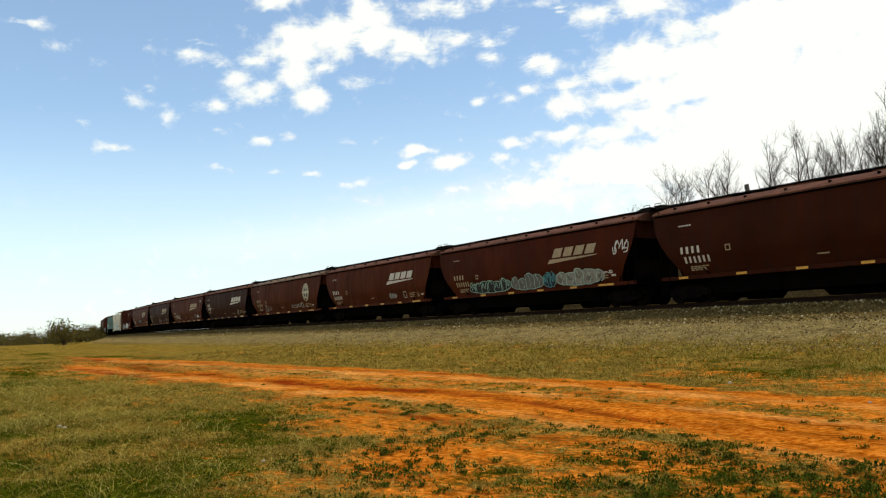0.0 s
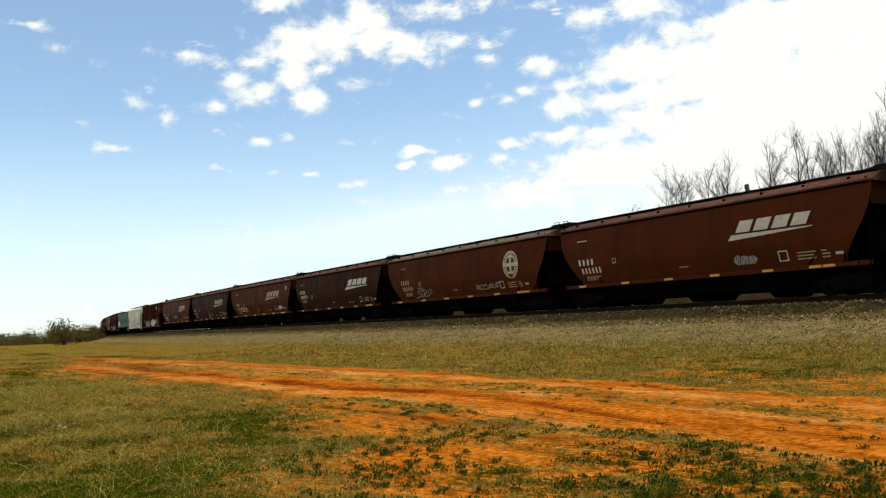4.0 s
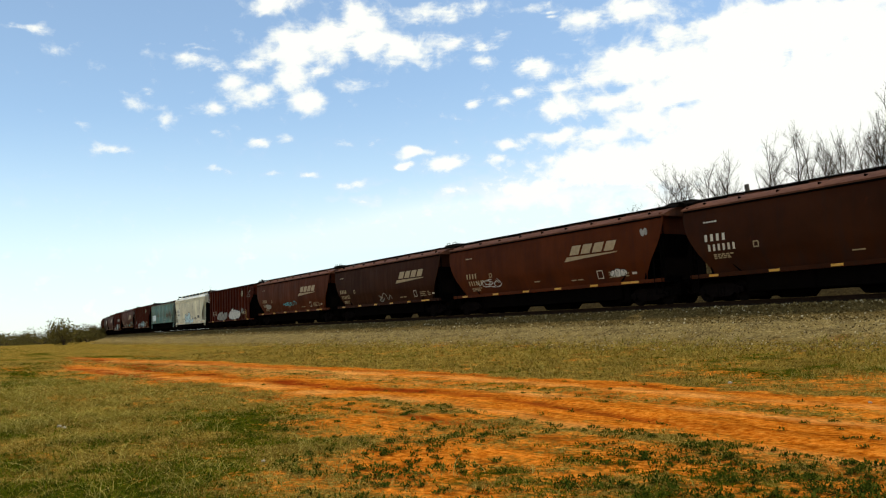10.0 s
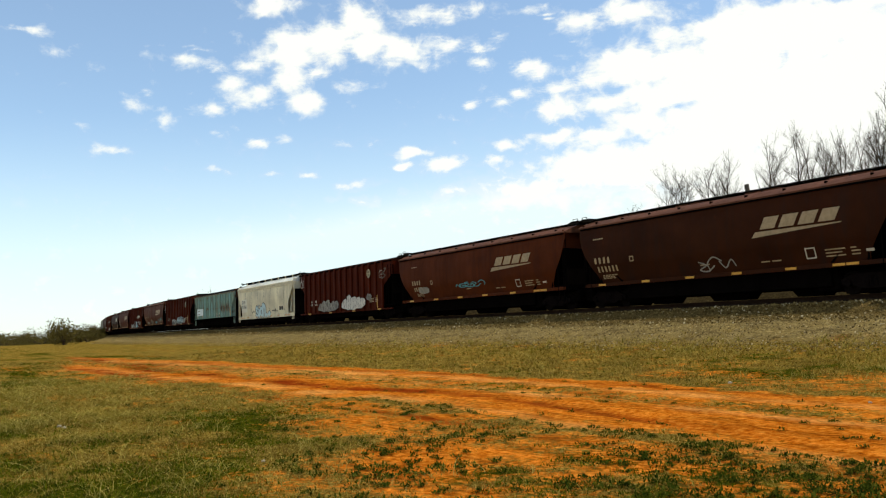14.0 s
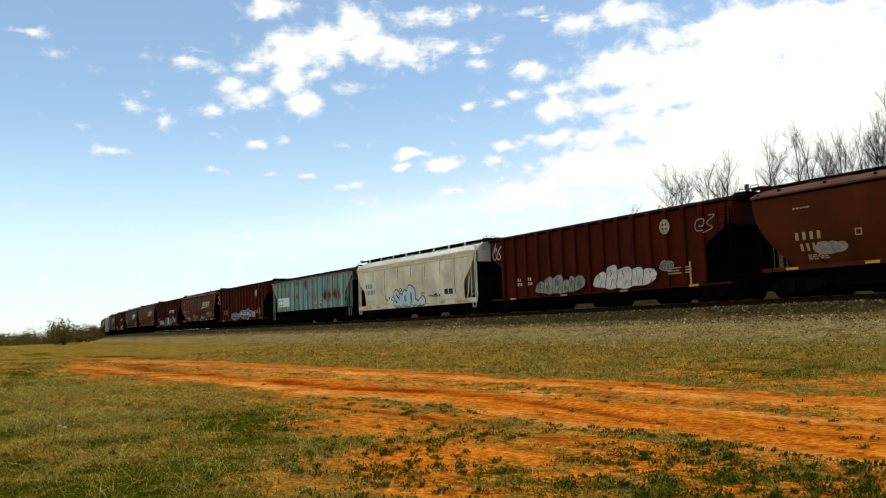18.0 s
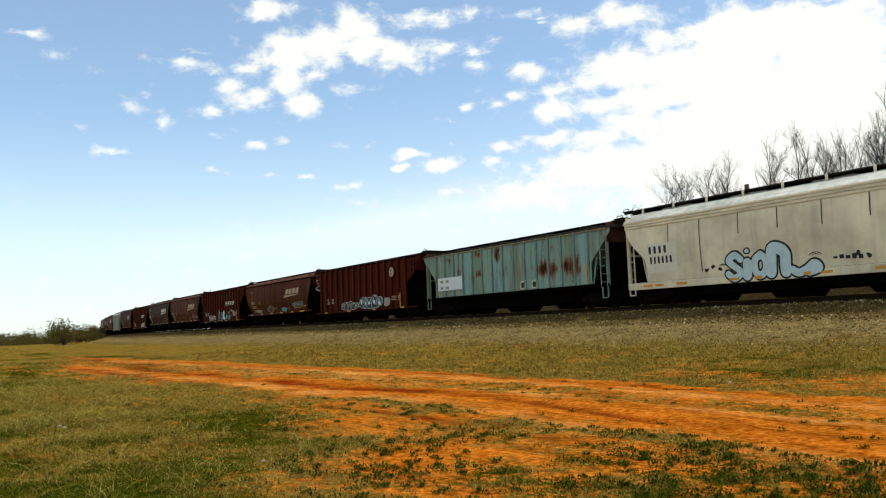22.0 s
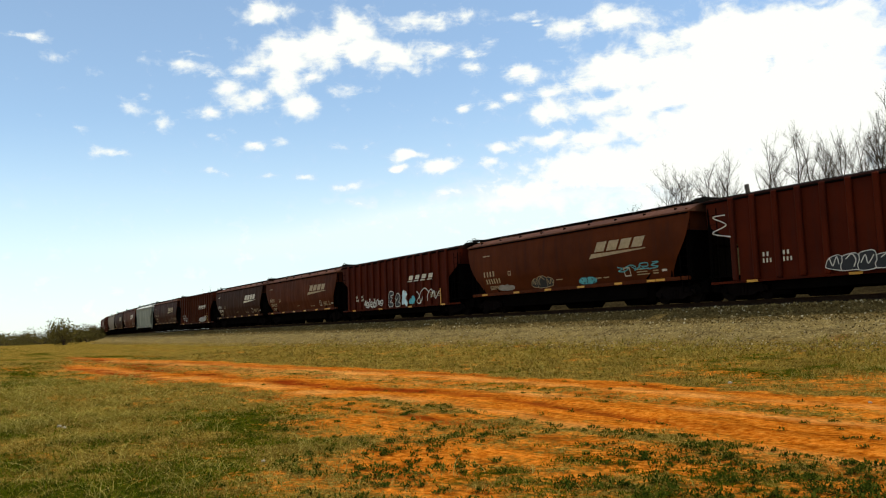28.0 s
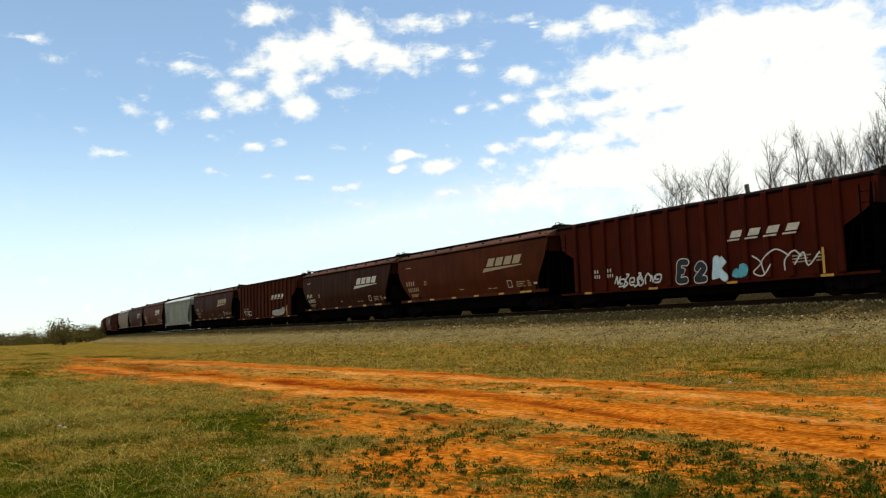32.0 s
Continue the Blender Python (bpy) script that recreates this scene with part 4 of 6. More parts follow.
def boxed_panel(kind, x, z, s=0.42):
    m = Marking(kind)
    t = 0.045
    m.slab(x, x + s, z, z + t).slab(x, x + s, z + s - t, z + s).slab(x, x + t, z + t, z + s - t).slab(x + s - t, x + s, z + t, z + s - t)
    return m


# open letter-like curves in a unit square
CURVES = [
    [(0.85, 0.80), (0.5, 1.0), (0.14, 0.78), (0.5, 0.5), (0.86, 0.24), (0.5, 0.0), (0.1, 0.2)],
    [(0.1, 0.0), (0.12, 0.55), (0.16, 1.0), (0.55, 0.98), (0.85, 0.75), (0.88, 0.35), (0.9, 0.0)],
    [(0.55, 1.0), (0.15, 0.75), (0.15, 0.25), (0.5, 0.0), (0.87, 0.25), (0.87, 0.75), (0.5, 1.0)],
    [(0.05, 0.0), (0.3, 0.6), (0.5, 1.0), (0.7, 0.6), (0.95, 0.0)],
    [(0.9, 0.95), (0.2, 0.95), (0.15, 0.55), (0.6, 0.5), (0.2, 0.45), (0.12, 0.05), (0.9, 0.03)],
    [(0.15, 0.0), (0.15, 1.0), (0.8, 0.9), (0.75, 0.55), (0.3, 0.48), (0.9, 0.0)],
    [(0.05, 1.0), (0.25, 0.05), (0.5, 0.65), (0.72, 0.05), (0.95, 1.0)],
]
SWIRLS = [   # hooks, waves and loops that spell nothing
    [(0.1, 0.1), (0.0, 0.6), (0.4, 1.0), (0.85, 0.7)],
    [(0.0, 0.35), (0.3, 0.85), (0.6, 0.25), (1.0, 0.8)],
    [(0.2, 0.15), (0.85, 0.2), (0.9, 0.8), (0.25, 0.85), (0.25, 0.45), (0.62, 0.45)],
    [(0.2, 0.0), (0.9, 0.25), (0.4, 0.55), (0.95, 0.95), (0.5, 1.0)],
    [(0.5, 1.0), (0.08, 0.35), (0.5, 0.0), (0.92, 0.35), (0.6, 0.75), (0.35, 0.5)],
    [(0.05, 0.85), (0.5, 0.55), (0.1, 0.2), (0.6, 0.05), (1.0, 0.45)],
]
TWO = [(0.1, 0.75), (0.45, 1.0), (0.85, 0.75), (0.5, 0.38), (0.1, 0.02), (0.95, 0.02)]
KAY = [(0.15, 1.0), (0.15, 0.0), (0.18, 0.45), (0.85, 1.0), (0.3, 0.5), (0.95, 0.0)]
DART = [(0.0, 0.35), (0.22, 0.05), (0.5, 0.30), (0.78, 0.80), (0.95, 0.35), (0.6, 0.05)]
STEM = [(0.45, 0.0), (0.5, 0.35), (0.5, 0.72)]


def smooth_path(points, steps=7):
    """A soft curve through the points."""
    out = []
    n = len(points)
    for i in range(n - 1):
        p0, p1, p2, p3 = (Vector(points[max(0, min(n - 1, i + j))]) for j in (-1, 0, 1, 2))
        for s in range(steps):
            t = s / steps
            out.append(tuple(0.5 * (2 * p1 + (p2 - p0) * t + (2 * p0 - 5 * p1 + 4 * p2 - p3) * t * t + (3 * p1 - p0 - 3 * p2 + p3) * t ** 3)))
    return out + [tuple(points[-1])]


def fat_stroke(kind, curve, x, z, w, h, width, proud, lean=0.0):
    """One broad sprayed stroke with round ends; the curve runs inside the given box."""
    m = Marking(kind)
    r = width / 2
    pts = smooth_path([(x + r + (w - 2 * r) * u + lean * v * h, z + r + (h - 2 * r) * v) for u, v in curve])
    a, b = Vector(pts[0]), Vector(pts[-1])
    da, db = (a - Vector(pts[1])).normalized() * r, (b - Vector(pts[-2])).normalized() * r
    caps = [(1.0, 0.05), (0.87, 0.5), (0.5, 0.87)]
    line = [(a + da * k, c) for k, c in caps] + [(Vector(p), 1.0) for p in pts] + [(b + db * k, c) for k, c in caps[::-1]]
    left, right = [], []
    for i, (p, c) in enumerate(line):
        d = line[min(i + 1, len(line) - 1)][0] - line[max(i - 1, 0)][0]
        d = d.normalized() if d.length > 1e-6 else Vector((1, 0))
        s = Vector((-d.y, d.x)) * r * c
        m.proud = proud + 0.00004 * i
        left.append(m.on(*(p + s)))
        right.append(m.on(*(p - s)))
    return m.sheet([left, right])


def letter(kind, curve, x, z, w, h, width, fill, line, thick, lean=0.0, note="sprayed graffiti lettering shapes"):
    """A bubble letter: a dark rim under its filling, or a thin tag line."""
    out = []
    if fill is None:
        return [("graffiti", fat_stroke(kind, curve, x, z, w, h, thick * 1.3, 0.010, lean), line, note)]
    if line is not None:
        out.append(("graffiti", fat_stroke(kind, curve, x - thick, z - thick, w + 2 * thick, h + 2 * thick, width + 2 * thick, 0.010, lean), line, note))
    out.append(("graffiti", fat_stroke(kind, curve, x, z, w, h, width, 0.016, lean), fill, note))
    return out


def round_emblem(kind, x, z, r):
    """Cream disc; the dark cross-cut quarters and a ring of dashes lie on it."""
    disc = Marking(kind).patch(x, z, r * 0.90, r, 30)
    quarters = Marking(kind)
    quarters.proud = 0.016
    for sx in (-1, 1):
        for sz in (-1, 1):
            a, b = sx * r * 0.11, sz * r * 0.13
            pts = [(x + a, z + b), (x + sx * r * 0.50, z + b), (x + sx * r * 0.40, z + sz * r * 0.42), (x + a, z + sz * r * 0.56)]
            quarters.add([quarters.on(*p) for p in pts], [(0, 1, 2, 3)])
    dashes = Marking(kind)
    dashes.proud = 0.016
    for k in range(22):
        if k in (0, 11):
            continue
        a = 2 * math.pi * k / 22
        pts = [(x + 0.90 * r * q * math.cos(a + e), z + r * q * math.sin(a + e)) for q, e in ((0.70, -0.075), (0.88, -0.075), (0.88, 0.075), (0.70, 0.075))]
        dashes.add([dashes.on(*p) for p in pts], [(0, 1, 2, 3)])
    return disc, quarters, dashes


def islands(shape):
    """The separate pieces of a marking, each as a shape of its own; very small ones stay together."""
    root = list(range(len(shape.v)))

    def find(i):
        while root[i] != i:
            i = root[i]
        return i

    for q in shape.f:
        for i in q[1:]:
            root[find(i)] = find(q[0])
    groups = {}
    for q in shape.f:
        groups.setdefault(find(q[0]), []).append(q)
    out, crumbs = [], Shape()
    for faces in groups.values():
        used = sorted({i for q in faces for i in q})
        at = {i: k for k, i in enumerate(used)}
        verts = [shape.v[i] for i in used]
        tall = max(p[2] for p in verts) - min(p[2] for p in verts)
        bit = crumbs if tall < 0.03 else Shape()
        bit.add(verts, [tuple(at[i] for i in q) for q in faces])
        if bit is not crumbs:
            out.append(bit)
    return out + ([crumbs] if crumbs.f else [])


def build_car(kind, paint, roofing, length, label, marks):
    """One covered hopper car at the origin, front towards +X, rail top at z = 0."""
    car = tagged(new("hopper_car"), label, "freight car", "hopper cars of the train")
    car.empty_display_size = 0.5
    body, top = PAINT[paint], ROOF[roofing]
    # on brown and red cars the end recess's shade is painted as BLACK
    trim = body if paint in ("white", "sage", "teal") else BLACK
    fs = 0.97 if kind == "smooth" else 1.03 if kind == "ribbed" else (length - 1.15) / 16.8   # how long this car's body is

    def fit(name, key, material, make, label="", smooth=False, x=0.0):
        ob = part(name, shared(key + "/" + name, material, make, smooth), material, car, label)
        ob.scale.x, ob.location.x = fs, x * fs
        return ob

    z0, z1 = SILL[kind]
    for side in (-1, 1):
        fit("side_panel", "%s%d" % (kind, side), body, (lambda: side_panel(kind).mirrored()) if side > 0 else (lambda: side_panel(kind)), "", True)
        fit("side_sill", "%s%s%d" % (kind, paint, side), BLACK if paint == "teal" else body, lambda: Shape().box(-8.2, 8.2, *sorted((side * 1.40, side * 1.51)), z0, z1, 0.012))
        for sign in (-1, 1):
            fit("ladder", "%d%d" % (side, sign), trim, lambda: ladder(sign, side))
    fit("roof", kind, top, lambda: roof(kind), "", True)
    ez = KINDS[kind][-1][0]
    for k in range(9 if kind == "round" else 0):
        fit("roof_bracket", "hip", BLACK, lambda: Shape().box(-0.035, 0.035, -1.27, -1.13, 4.20, 4.315, 0.0), x=-7.4 + 1.85 * k)
    fit("eave_gutter", kind, CHORD if kind == "panelled" else BLACK if kind != "smooth" else body, lambda: Shape().box(-8.3, 8.3, *sorted((-1.585, -1.50)), ez - 0.10, ez - 0.03, 0.01).box(-8.3, 8.3, 1.50, 1.585, ez - 0.10, ez - 0.03, 0.01))
    fit("running_board", kind, GALV, running_board, "dark grating walkway").location.z = -0.08 if kind == "ribbed" else -0.26 if kind == "panelled" else 0.0
    for k in range(4):
        fit("roof_hatch", "h" + roofing, top, lambda: hatch(0.0), x=-6 + 4 * k).location.z = -0.26 if kind == "panelled" else 0.0
    for sign in (-1, 1):
        # black on most cars for the recess's shade, not a paint of its own
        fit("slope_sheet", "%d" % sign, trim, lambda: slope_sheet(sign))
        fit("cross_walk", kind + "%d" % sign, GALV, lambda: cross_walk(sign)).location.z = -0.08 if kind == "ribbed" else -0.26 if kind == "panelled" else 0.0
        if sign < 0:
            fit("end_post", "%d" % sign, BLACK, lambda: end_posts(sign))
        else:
            # added black sheet, no part of the car: stands for shade in the end recess
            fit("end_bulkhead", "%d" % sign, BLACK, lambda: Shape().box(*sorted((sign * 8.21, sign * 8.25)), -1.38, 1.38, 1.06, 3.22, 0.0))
        # centre web plate; the front one is squared out so its black fills the shaded gap
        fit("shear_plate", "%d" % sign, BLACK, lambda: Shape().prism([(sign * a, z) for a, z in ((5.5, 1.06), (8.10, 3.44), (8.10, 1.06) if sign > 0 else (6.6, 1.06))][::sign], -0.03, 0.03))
        fit("end_panel", "%s%d" % (paint, sign), RUSTY if paint == "teal" else body, lambda: end_panel(sign))
        fit("end_frame", "%d" % sign, trim, lambda: end_frame(sign))
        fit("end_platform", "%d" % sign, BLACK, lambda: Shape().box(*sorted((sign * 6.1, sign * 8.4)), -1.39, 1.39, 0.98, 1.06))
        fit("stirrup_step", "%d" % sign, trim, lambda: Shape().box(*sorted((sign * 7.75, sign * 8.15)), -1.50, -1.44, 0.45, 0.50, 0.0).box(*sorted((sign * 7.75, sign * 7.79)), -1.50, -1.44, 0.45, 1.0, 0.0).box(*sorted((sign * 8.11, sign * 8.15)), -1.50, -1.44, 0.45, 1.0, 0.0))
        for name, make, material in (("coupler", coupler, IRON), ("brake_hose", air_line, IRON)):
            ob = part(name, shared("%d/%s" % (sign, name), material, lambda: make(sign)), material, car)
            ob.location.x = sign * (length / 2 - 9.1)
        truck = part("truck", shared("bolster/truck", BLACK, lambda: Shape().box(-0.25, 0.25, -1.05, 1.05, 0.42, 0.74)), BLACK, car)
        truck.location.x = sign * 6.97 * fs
        # rigging swollen to solid black boxes that stand for shade around the wheels
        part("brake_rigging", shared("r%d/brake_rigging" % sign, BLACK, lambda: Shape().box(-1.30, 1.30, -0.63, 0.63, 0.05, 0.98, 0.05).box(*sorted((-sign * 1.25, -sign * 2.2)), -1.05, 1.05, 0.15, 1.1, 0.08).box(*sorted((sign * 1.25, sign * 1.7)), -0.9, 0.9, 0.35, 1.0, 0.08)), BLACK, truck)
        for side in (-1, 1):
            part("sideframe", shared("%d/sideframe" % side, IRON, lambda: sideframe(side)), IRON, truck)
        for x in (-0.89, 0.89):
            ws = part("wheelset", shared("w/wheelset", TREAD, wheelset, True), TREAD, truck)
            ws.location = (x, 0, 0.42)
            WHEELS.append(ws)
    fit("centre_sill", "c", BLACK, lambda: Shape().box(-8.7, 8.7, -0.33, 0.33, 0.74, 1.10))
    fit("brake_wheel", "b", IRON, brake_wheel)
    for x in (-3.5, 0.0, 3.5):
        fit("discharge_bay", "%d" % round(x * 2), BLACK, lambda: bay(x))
    for x in (-6.9, -3.9, -1.2, 1.35, 3.95, 6.0, 6.55) if kind == "round" else (-6.2, -2.0, 2.2, 6.3) if kind != "panelled" else ():
        zt = (z0 + z1) / 2
        fit("reflector", kind, YELLOW, lambda: Shape().box(-0.25, 0.25, -1.525, -1.505, zt - 0.05, zt + 0.05, 0.0), "yellow reflective strip", x=x)
    if kind in ("ribbed", "panelled"):
        lo, hi = KINDS[kind][0][0], KINDS[kind][-1][0]
        for side in (-1, 1):
            for k in range(15):
                fit("rib", "%s%d" % (kind, side), body, lambda: Shape().box(-0.12, 0.12, *sorted((side * 1.47, side * 1.645)), lo, hi, 0.04) if kind == "ribbed" else Shape().box(-0.05, 0.05, *sorted((side * 1.48, side * 1.60)), lo, hi, 0.015), x=-6.93 + 0.99 * k)
    if kind == "smooth":
        for k in range(9):
            fit("walkway_post", "p", body, lambda: Shape().box(-0.04, 0.04, -0.68, -0.60, 4.40, 4.68, 0.0), x=-7.8 + 1.95 * k)
        fit("walkway_edge", "e", GALV, lambda: Shape().box(-8.4, 8.4, -0.60, -0.35, 4.615, 4.675, 0.006))
        for k in range(3):
            fit("top_chord", "tc%d" % k, body, lambda: Shape().box(-8.2, 8.2, -1.60, -1.53, 3.60 + k * 0.13, 3.71 + k * 0.13, 0.02))
    for name, shape, material, note in marks(kind):
        for bit in (islands(shape) if name in ("emblem", "emblem_ring", "lettering", "graffiti") else [shape]):
            part(name, bit, material, car, note)
    return car


WHEELS = []
TRAIN = []


def road_marks(logo=MARK, big=True, tag=None, high=2.45):
    def marks(kind):
        out = []
        if big:
            out.append(("emblem", emblem_bars(kind, 2.2, 2.43), logo, "slanting plain emblem blocks"))
        faint = FADED if logo is FADED else MARK
        if kind == "ribbed":
            out.append(("lettering", letter_bars(kind, -5.75, 1.85, [(2, 0.17, 0.14), (3, 0.17, 0.12)]), MARK, "rows of plain marks"))
            out.append(("lettering", letter_bars(kind, -4.85, 1.85, [(2, 0.17, 0.14), (3, 0.17, 0.12)]), MARK, "rows of plain marks"))
            out.append(("lettering", data_bars(kind, 5.2, 1.6), FADED, "rows of plain marks"))
            out.append(("warning_stripe", Marking(kind).slab(6.42, 6.52, 0.82, 1.80), YELLOW, "yellow upright stripe"))
        else:
            out.append(("lettering", letter_bars(kind, -7.0, high, [(4, 0.30, 0.23)]), faint, "row of plain marks"))
            out.append(("lettering", letter_bars(kind, -6.85, high - 0.44, [(6, 0.28, 0.19)]), faint, "row of plain marks"))
            out.append(("lettering", letter_bars(kind, -6.6, high - 0.86, [(5, 0.05, 0.16), (5, 0.05, 0.13), (4, 0.05, 0.17)]), FADED, "rows of small plain marks"))
            out.append(("lettering", letter_bars(kind, -7.0, 3.42, [(5, 0.06, 0.11)]), faint, "short plain mark"))
            out.append(("data_panel", boxed_panel(kind, 4.4, 1.42), MARK, "white outlined square"))
            out.append(("data_panel", boxed_panel(kind, -4.6, 2.1, 0.26), FADED, "faint outlined square"))
            out.append(("lettering", data_bars(kind, 5.2, 1.72), FADED, "rows of plain marks"))
            out.append(("notice", Marking(kind).slab(6.75, 7.05, 1.50, 1.60), MARK, "small white notice"))
            out.append(("lettering", letter_bars(kind, -0.6, 1.62, [(1, 0.05, 0.5)]), FADED, "short plain mark"))
            out.append(("lettering", letter_bars(kind, 2.4, 1.50, [(2, 0.05, 0.4)]), FADED, "short plain marks"))
        for piece in (tag or []):
            out += piece(kind)
        return out
    return marks


def piece(x, z, w, h, n, seed, fill=None, line=SPRAY_WHITE, note="sprayed graffiti lettering shapes", thick=0.045, tone=None, shape=None):
    """One sprayed piece: bulging letter shapes run together, rimmed and lined, or a quick tag line."""
    def make(kind):
        rng = random.Random(seed)
        out, lines = [], Shape()
        share = [rng.uniform(0.7, 1.4) for _ in range(n)]
        edge = [w * sum(share[:k]) / sum(share) for k in range(n + 1)]
        cells = [(x + edge[k], edge[k + 1] - edge[k], h * rng.uniform(0.70, 1.0), rng.uniform(0.0, 0.07) * h) for k in range(n)]

        def draw(curve, u, low, c, tall, width, proud, lean):
            s = fat_stroke(kind, curve, u, low, c, tall, width, proud, lean)
            lines.add(s.v, s.f)

        def flipped(curve):
            fu = rng.random() < 0.4
            return [(1 - a if fu else a, b) for a, b in curve]

        if n == 1 and fill is not None:
            return letter(kind, shape or flipped(rng.choice(SWIRLS)), x, z, w, h, min(w, h) * 0.34, fill, line, 0.045, 0.08)
        if fill is None:
            for k, (u, c, tall, lift) in enumerate(cells):
                draw(flipped(SWIRLS[(k + seed) % 6]), u - 0.35 * c, z + lift, 1.7 * c, tall, thick, 0.010 + 0.0015 * k, rng.uniform(0.05, 0.3))
            return [("graffiti", lines, line, note)]
        phase = [rng.uniform(0, 6.28) for _ in range(4)]
        steps = max(8, 9 * n)

        def band(grow, proud):
            m = tuned(Marking(kind), proud)
            rows = [[] for _ in range(6)]
            for i in range(steps + 1):
                q = i / steps
                k = max(c for c in range(n) if edge[c] <= q * w)
                f = (q * w - edge[k]) / (edge[k + 1] - edge[k])
                swell = max(0.0, math.sin(math.pi * min(max(f, 0.02), 0.98) ** (0.6 + 0.4 * share[k]))) ** 0.28
                top = z + cells[k][2] * (0.70 + 0.30 * swell) + grow + 0.02 * h * math.sin(31 * q + phase[0])
                low = z + 0.5 * cells[k][3] + 0.04 * h * (1 - swell) - grow + 0.02 * h * math.sin(23 * q + phase[1])
                end = math.sin(math.pi * min(max(q, 0.0), 1.0)) ** 0.25 if 0 < q < 1 else 0.35
                mid = (top + low) / 2
                for r in range(6):
                    v = low + (top - low) * r / 5
                    rows[r].append(m.on(x - grow + (w + 2 * grow) * q + 0.12 * (v - z), mid + (v - mid) * end))
            return m.sheet(rows)

        if line is not None:
            out.append(("graffiti", band(0.035, 0.010), line, note))
        out.append(("graffiti", band(0.0, 0.014), fill, note))
        if line is None:
            return out
        for k, (u, c, tall, lift) in enumerate(cells):
            deep = 0.018 + 0.001 * k
            if k:
                draw([(0.6, 0.0), (0.35, 0.3), (0.65, 0.6), (0.45, 1.0)], u - 0.12 * c, z + lift, 0.30 * c, tall * 0.88, 0.036, deep, 0.12)
            if fill is not DARKMARK:
                draw([(0.3, 1.0), (0.5, 0.5), (0.8, 0.35), (0.6, 0.0)], u + rng.uniform(0.25, 0.45) * c, z + lift + tall * 0.48, 0.34 * c, tall * 0.40, 0.034, deep + 0.0005, 0.12)
                draw([(0.2, 0.0), (0.5, 0.6), (0.9, 1.0)], u + rng.uniform(0.40, 0.60) * c, z + lift + tall * 0.06, 0.30 * c, tall * rng.uniform(0.28, 0.42), 0.034, deep + 0.0005, 0.12)
            else:
                draw(flipped(SWIRLS[(k + seed) % 2]), u + 0.15 * c, z + lift + 0.08 * tall, 0.75 * c, tall * 0.84, 0.040, deep + 0.0008, 0.15)
        out.append(("graffiti", lines, line, note))
        if tone is not None:
            m = tuned(Marking(kind), 0.016)
            for k, (u, c, tall, lift) in enumerate(cells):
                m.patch(u + c * 0.5, z + tall * rng.uniform(0.35, 0.6), c * 0.22, tall * 0.18, 12, 0.15, seed + k)
            out.append(("graffiti", m, tone, note))
        return out
    return make


def disc(x, z, r):
    def make(kind):
        a, b, c = round_emblem(kind, x, z, r)
        return [("emblem", a, CREAM, "round cream emblem"), ("emblem", b, DARKMARK, "dark quarters on the emblem"), ("emblem_ring", c, DARKMARK, "ring of dark dashes on the emblem")]
    return make


def broad(x, z):
    return lambda kind: [("emblem", wide_bars(kind, x, z), MARK, "four slanting plain blocks")]


def tuned(m, proud):
    m.proud = proud
    return m


